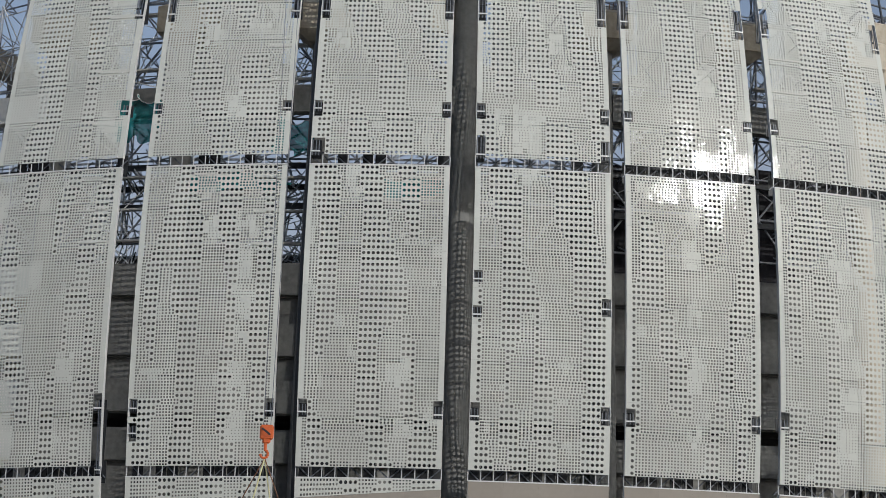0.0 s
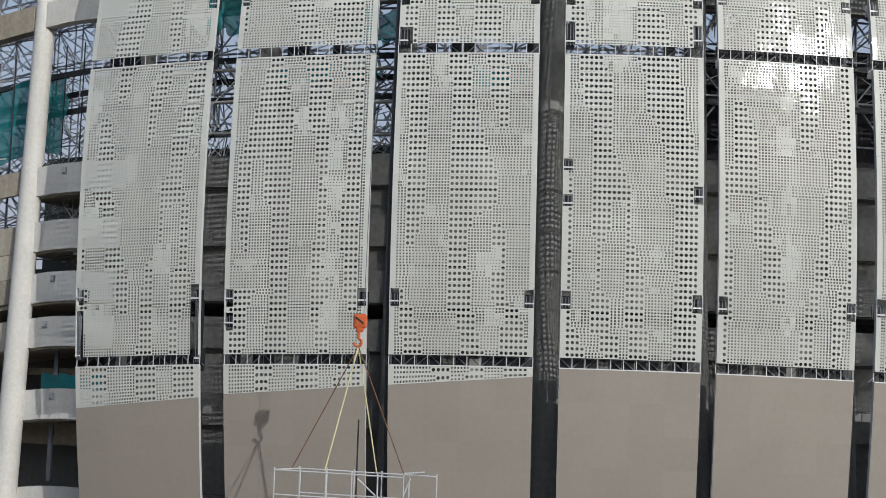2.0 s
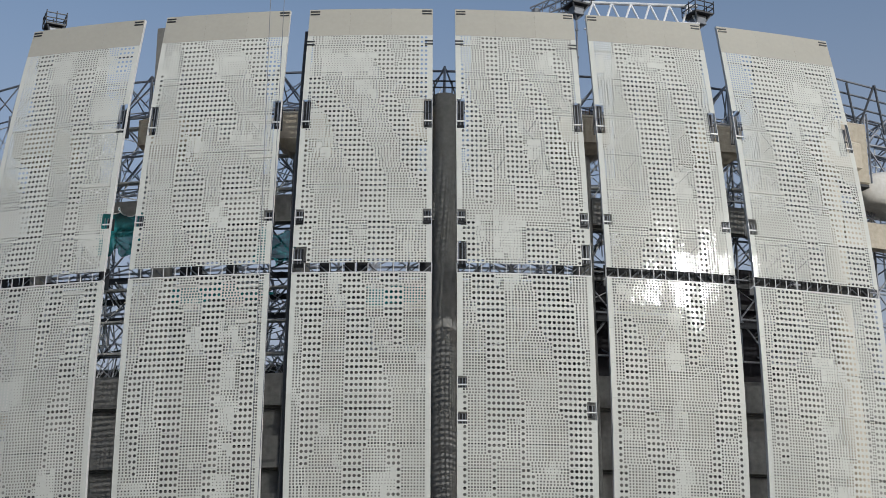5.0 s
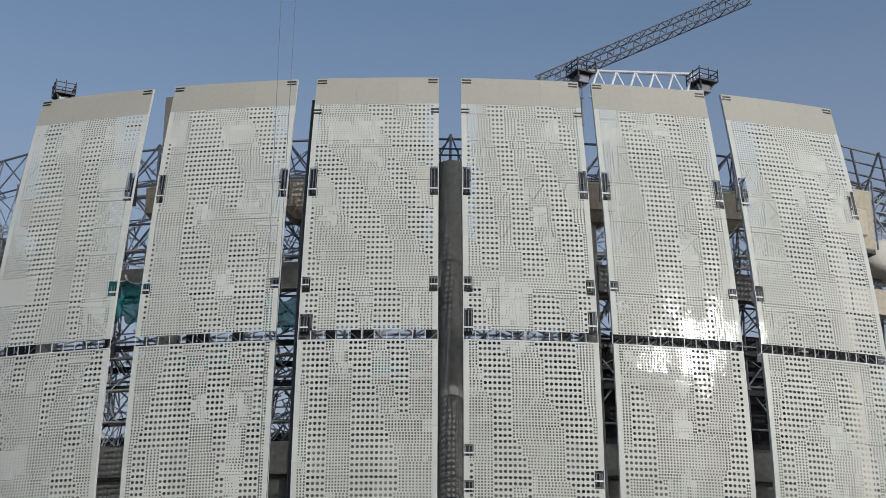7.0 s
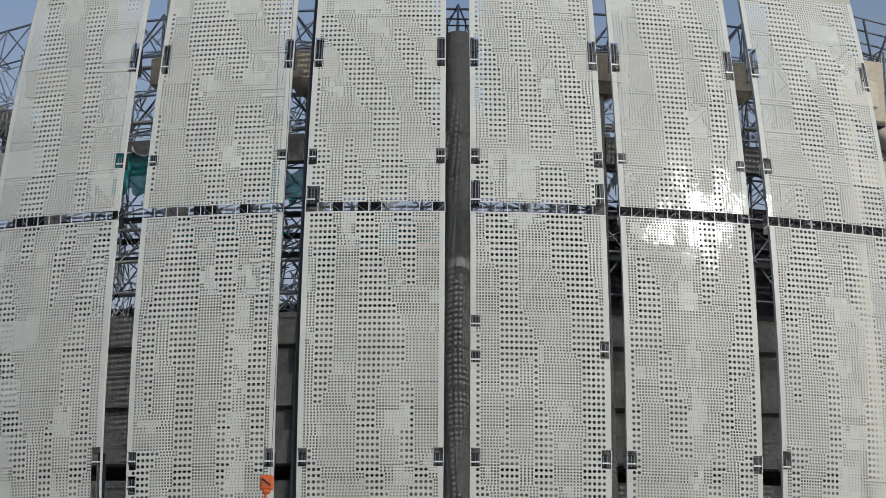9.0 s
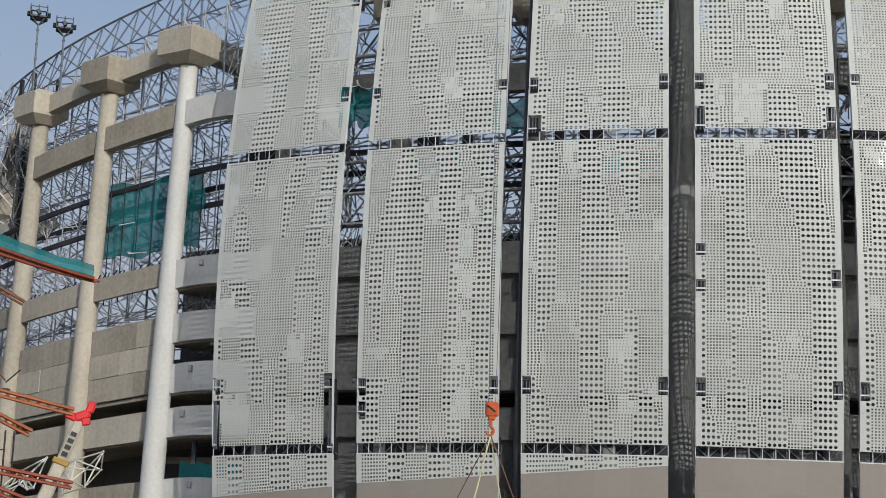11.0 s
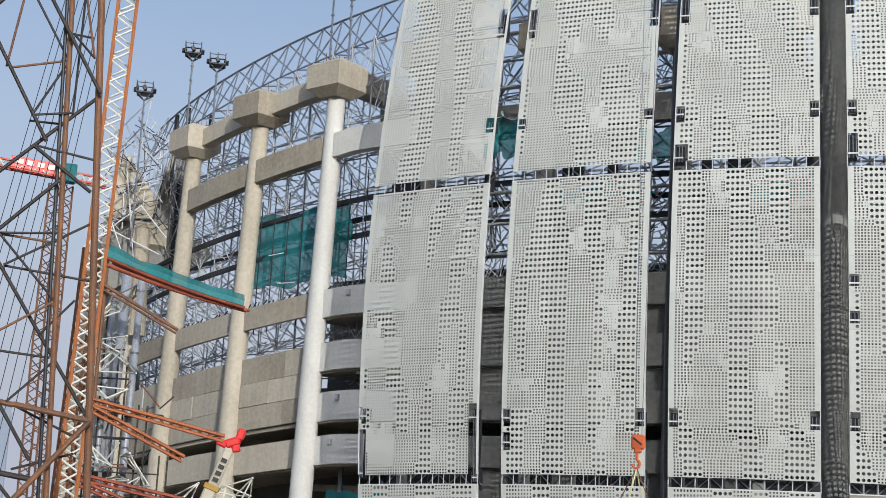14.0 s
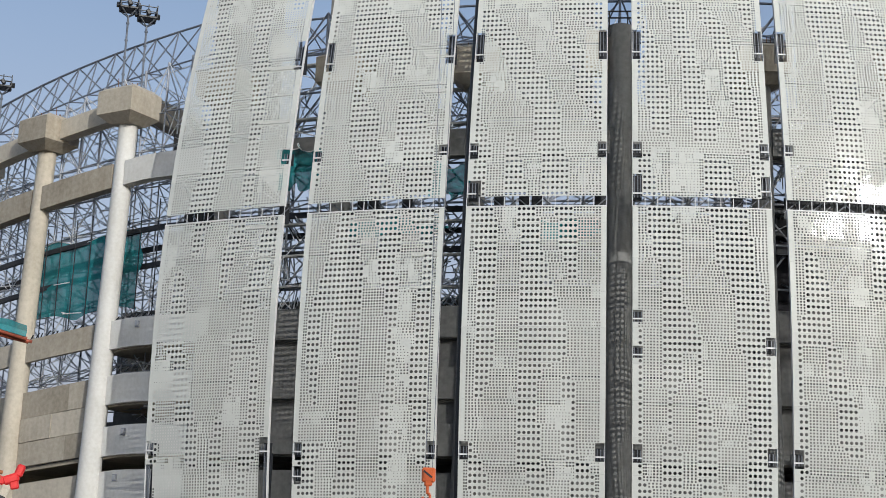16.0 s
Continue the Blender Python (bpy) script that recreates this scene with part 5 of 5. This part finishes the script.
for i in range(4):
    for j in range(2):
        s = Soup()
        s.tube((-45.2 + 1.5 * i, 78.8 + 1.2 * j + 0.5 * i, 0), (-45.2 + 1.5 * i, 78.8 + 1.2 * j + 0.5 * i, 12.0 + EYE - 3.2 * i), 0.06, 7)
        part("standard", s, M_DARKRUST, o)
for k in range(10):
    z = EYE - 8 + 1.9 * k
    s = Soup()
    s.tube((-45.4, 78.7, z), (-45.4 + max(1.6, 5.0 - 0.42 * max(0, k - 2)), 78.7 + 0.33 * max(1.6, 5.0 - 0.42 * max(0, k - 2)), z), 0.055, 7)
    part("ledger", s, M_BROWN if k % 2 else M_BLACK, o)
for k in range(26):
    a = Vector((-45.4 + rng.uniform(0, 4.4), 78.6 + rng.uniform(0, 2.0), EYE + rng.uniform(-6, 7)))
    s = Soup()
    s.tube(a, a + Vector((rng.uniform(-1.6, 1.6), rng.uniform(-0.4, 0.4), rng.uniform(-2.2, 2.2))), 0.05, 6)
    part("brace", s, (M_BLACK, M_PALE, M_BROWN)[k % 3], o)
for z in (-3.0, 1.2, 5.0):
    s = Soup()
    s.beam((-45.4, 79.4, z + EYE), (-41.0, 80.9, z + EYE), 1.1, 0.08)
    part("deck_board", s, M_DARKRUST, o)

# far building in the haze
far_b = thing("tower_block", "pale hazy tower block far away", "building", at=(-218.5, 335, 0))
s = Soup()
s.box(pose(-219.5, 335, (EYE + 20) / 2, 0, 0, 33), 5.5, 8, EYE + 20, 0.3)
part("body", s, M_HAZE, far_b)
s = Soup()
s.box(pose(-218.2, 335, EYE + 21, 0, 0, 33), 3.0, 6, 3, 0.2)
part("roof_block", s, M_HAZE, far_b)

# curved sheet that glows as haze and hides the far ground
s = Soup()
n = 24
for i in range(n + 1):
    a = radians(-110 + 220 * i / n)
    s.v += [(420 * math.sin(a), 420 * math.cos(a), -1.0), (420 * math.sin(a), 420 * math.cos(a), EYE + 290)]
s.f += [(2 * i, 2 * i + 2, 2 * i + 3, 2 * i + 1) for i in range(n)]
tagged(put("backdrop", s, M_DISTANCE), "glowing backdrop painted as pale haze over the distant city", "haze", kind="structure")

# unseen ring of blocks, added to cut low sky light on the panels
s = Soup()
rng = random.Random(91)
n = 60
for i in range(n):
    a, b = radians(112 + 136 * i / n), radians(112 + 136 * (i + 1) / n)
    h = 62 + 26 * rng.random()
    k = len(s.v)
    for r in (260, 275):
        s.v += [(r * math.sin(a), r * math.cos(a), -1.0), (r * math.sin(b), r * math.cos(b), -1.0), (r * math.sin(b), r * math.cos(b), h), (r * math.sin(a), r * math.cos(a), h)]
    s.f += [(k, k + 1, k + 2, k + 3), (k + 7, k + 6, k + 5, k + 4), (k + 3, k + 2, k + 6, k + 7), (k, k + 3, k + 7, k + 4), (k + 1, k + 5, k + 6, k + 2)]
tagged(put("light_blocker_rear", s, M_BLOCKER), "unseen dull ring added behind the deck to block horizon light", "city", kind="structure")

# broken concrete mass of the unfinished stair core, and the raw stand end beside it
CN, CH = Vector((-0.4574, 0.8893, 0)), Vector((0.8893, 0.4574, 0))


def cp(h, z, d=0.0):
    return CN * (144.24 + d) + CH * h + Vector((0, 0, z + EYE))


def prism(s, outline, d0, d1, rough=0.0, seed=1):
    """A thick slab with the given outline in the plane of the stand's end."""
    rng = random.Random(seed)
    n = len(outline)
    jit = [(rng.uniform(-rough, rough), rng.uniform(-rough, rough)) for _ in outline]
    k0 = len(s.v)
    for d in (d0, d1):
        s.v += [tuple(cp(h + u, z + w, d)) for (h, z), (u, w) in zip(outline, jit)]
    s.f.append(tuple(k0 + n - 1 - k for k in range(n)))
    s.f.append(tuple(k0 + n + k for k in range(n)))
    s.f += [(k0 + k, k0 + (k + 1) % n, k0 + n + (k + 1) % n, k0 + n + k) for k in range(n)]


core = thing("stair_core", "rough unfinished concrete stair core wrapped in scaffold tubes", "stair core", at=ring(-43.5, 103.5, -14))
s = Soup()
for z0, z1, w, r0 in ((-14, 8, 3.0, 103.5), (8, 20, 3.0, 103.0)):
    m = Matrix.Translation(ring(-43.6, r0, (z0 + z1) / 2)) @ pose(0, 0, 0, 3, 2, -44)
    s.box(m, w, w * 0.9, z1 - z0 + 0.4, 0.25)
part("shaft", s, M_INNERSHADE, core)
s = Soup()
prism(s, ((-1.9, 28.7), (-6.5, 28.3), (-6.3, 32.1), (-6.0, 34.9), (-5.0, 35.4), (-4.5, 34.2), (-4.0, 34.4), (-3.4, 32.9), (-2.3, 31.2)), -0.6, 2.2, 0.15, 4)
part("broken_head", s, M_CONC, core, "crumbling pale concrete head")
# wall under the rake: the soffit's shade comes from the darker concrete
s = Soup()
prism(s, ((2.0, 33.4), (1.4, 25.6), (-6.8, 20.0), (-7.1, 28.6), (-1.97, 29.5), (-0.55, 35.1), (1.2, 37.4)), 1.0, 4.0)
part("soffit_wall", s, M_INNERSHADE, core, "raw concrete wall under the rake, its shade put into the colour")
line = ((0.5, 37.3), (-0.55, 35.1), (-1.97, 29.5), (-2.6, 29.1), (-6.6, 28.6))
s = Soup()
for (h0, z0), (h1, z1) in zip(line[:-1], line[1:]):
    s.beam(cp(h0, z0, 0.2), cp(h1, z1, 0.2), 1.8, 0.42, 0.06)
part("raker", s, M_CONC, core, "pale sloping edge of the raker")
s = Soup()
s.tube(cp(-2.6, 16.0, -0.4), cp(-2.95, 27.4, -0.4), 0.92, 14, 0.78)
part("column_stub", s, M_CONC, core, "short unfinished concrete column")
s = Soup()
prism(s, ((-1.2, 26.7), (-2.2, 24.4), (-1.2, 23.3), (2.6, 23.7), (4.5, 25.6), (3.6, 27.2)), 1.6, 3.6)
part("bracket_head", s, M_CONC, core, "wide flared concrete bracket head")
for h, z0, z1 in ((-0.4, 36.0, 40.6), (0.8, 36.0, 41.5), (3.25, 36.0, 41.0)):
    s = Soup()
    s.tube(cp(h, z0, 1.0), cp(h, z1, 1.0), 0.24, 8)
    part("dark_post", s, M_BLACK, core, "dark standing post")
for h, z0, z1 in ((0.3, 22.0, 33.0), (1.3, 20.0, 31.0)):
    s = Soup()
    s.tube(cp(h, z0, 0.5), cp(h + 0.1, z1, 0.5), 0.2, 8)
    part("dark_post", s, M_BLACK, core, "dark standing post")
rng = random.Random(77)
for k in range(40):
    s = Soup()
    c = ring(-43.6 + rng.uniform(-2.2, 3.6), 105.8 + rng.uniform(-0.6, 0.6), rng.uniform(-4, 22))
    s.tube(c, c + Vector((rng.uniform(-2.2, 2.2), rng.uniform(-0.8, 0.8), rng.uniform(-2.8, 2.8))), 0.055, 5)
    part("scaffold_tube", s, M_PALE, core)
for k in range(110):
    h, z = rng.uniform(-7.0, -0.2), rng.uniform(27.5, 38.5)
    if z > 37.5 + h * 0.3 + 1.5 and k % 3:
        z -= 4
    s = Soup()
    c = cp(h, z, -1.4 + rng.uniform(-0.5, 0.5))
    ang, ln = rng.uniform(0.2, 2.9), rng.uniform(0.7, 2.2)
    s.tube(c - CH * (ln * math.cos(ang)) - Vector((0, 0, ln * math.sin(ang))), c + CH * (ln * math.cos(ang)) + Vector((0, 0, ln * math.sin(ang))), 0.05, 5)
    part("scaffold_tube", s, M_PALE if k % 3 == 0 else M_STEEL if k % 3 == 1 else M_BLACK, core)
for h0, z0, h1, z1 in ((-8.9, 24.5, -3.3, 29.6), (-3.3, 29.6, -0.4, 26.4), (-6.6, 28.7, -4.2, 23.0), (-7.0, 27.1, -1.0, 24.6), (-5.1, 33.5, -3.6, 24.0), (-7.2, 36.4, -3.2, 41.5), (-6.8, 34.4, -3.6, 38.6), (-3.2, 41.5, -4.4, 31.0), (-4.4, 31.0, -1.3, 39.5), (-6.2, 30.0, -6.4, 22.0)):
    s = Soup()
    s.tube(cp(h0, z0, -1.8), cp(h1, z1, -1.6), 0.075, 6)
    part("long_tube", s, M_PALE if z1 < 38 else M_STEEL, core)

# dark mullion along the gap beside one panel
s = Soup()
n = 40
for i in range(n + 1):
    z = -11.5 + 57.0 * i / n
    s.v += [tuple(ring(f, skin_r(z) - d, z)) for f, d in ((-5.22, 0.35), (-5.06, 0.35), (-5.06, 0.75), (-5.22, 0.75))]
for i in range(n):
    s.f += [(4 * i + k, 4 * i + 4 + k, 4 * i + 4 + (k + 1) % 4, 4 * i + (k + 1) % 4) for k in range(4)]
tagged(put("mullion", s, M_BLACK), "dark steel mullion beside a facade panel", "mullion", kind="structure")

# rusty bars left standing on the top beams
rng = random.Random(5)
for a, b in zip(COLS[:-1], COLS[1:]):
    if not -44 < a < -18:
        continue
    s = Soup()
    for k in range(13):
        phi = a + 0.6 + (b - a - 1.2) * k / 12
        p = ring(phi, 103.5, 18.35 - sag(phi))
        s.tube(p, p + Vector((rng.uniform(0.2, 0.5), rng.uniform(-0.3, 0.1), rng.uniform(0.25, 0.6))), 0.06, 5)
    tagged(put("starter_bars", s, M_BLACK), "dark bent reinforcing bars on a beam", "reinforcement", "beam starter bars", "stuff")
s = Soup()
for i in range(25):
    phi = -22.7 + 3.4 * i / 24
    s.v += [tuple(ring(phi, 103.1 + 0.10 * noise.noise(Vector((i * 0.45, z, 3.0))), z + (0.10 * math.sin(i * 0.9) if z > 0 else 0.0))) for z in (-0.5, 0.1, 0.55, 0.95)]
s.f = [(4 * i + k, 4 * i + 4 + k, 4 * i + 5 + k, 4 * i + 1 + k) for i in range(24) for k in range(3)]
tagged(put("tarpaulin", s, M_TEAL, smooth=True), "green tarpaulin tied along an open storey", "tarpaulin")
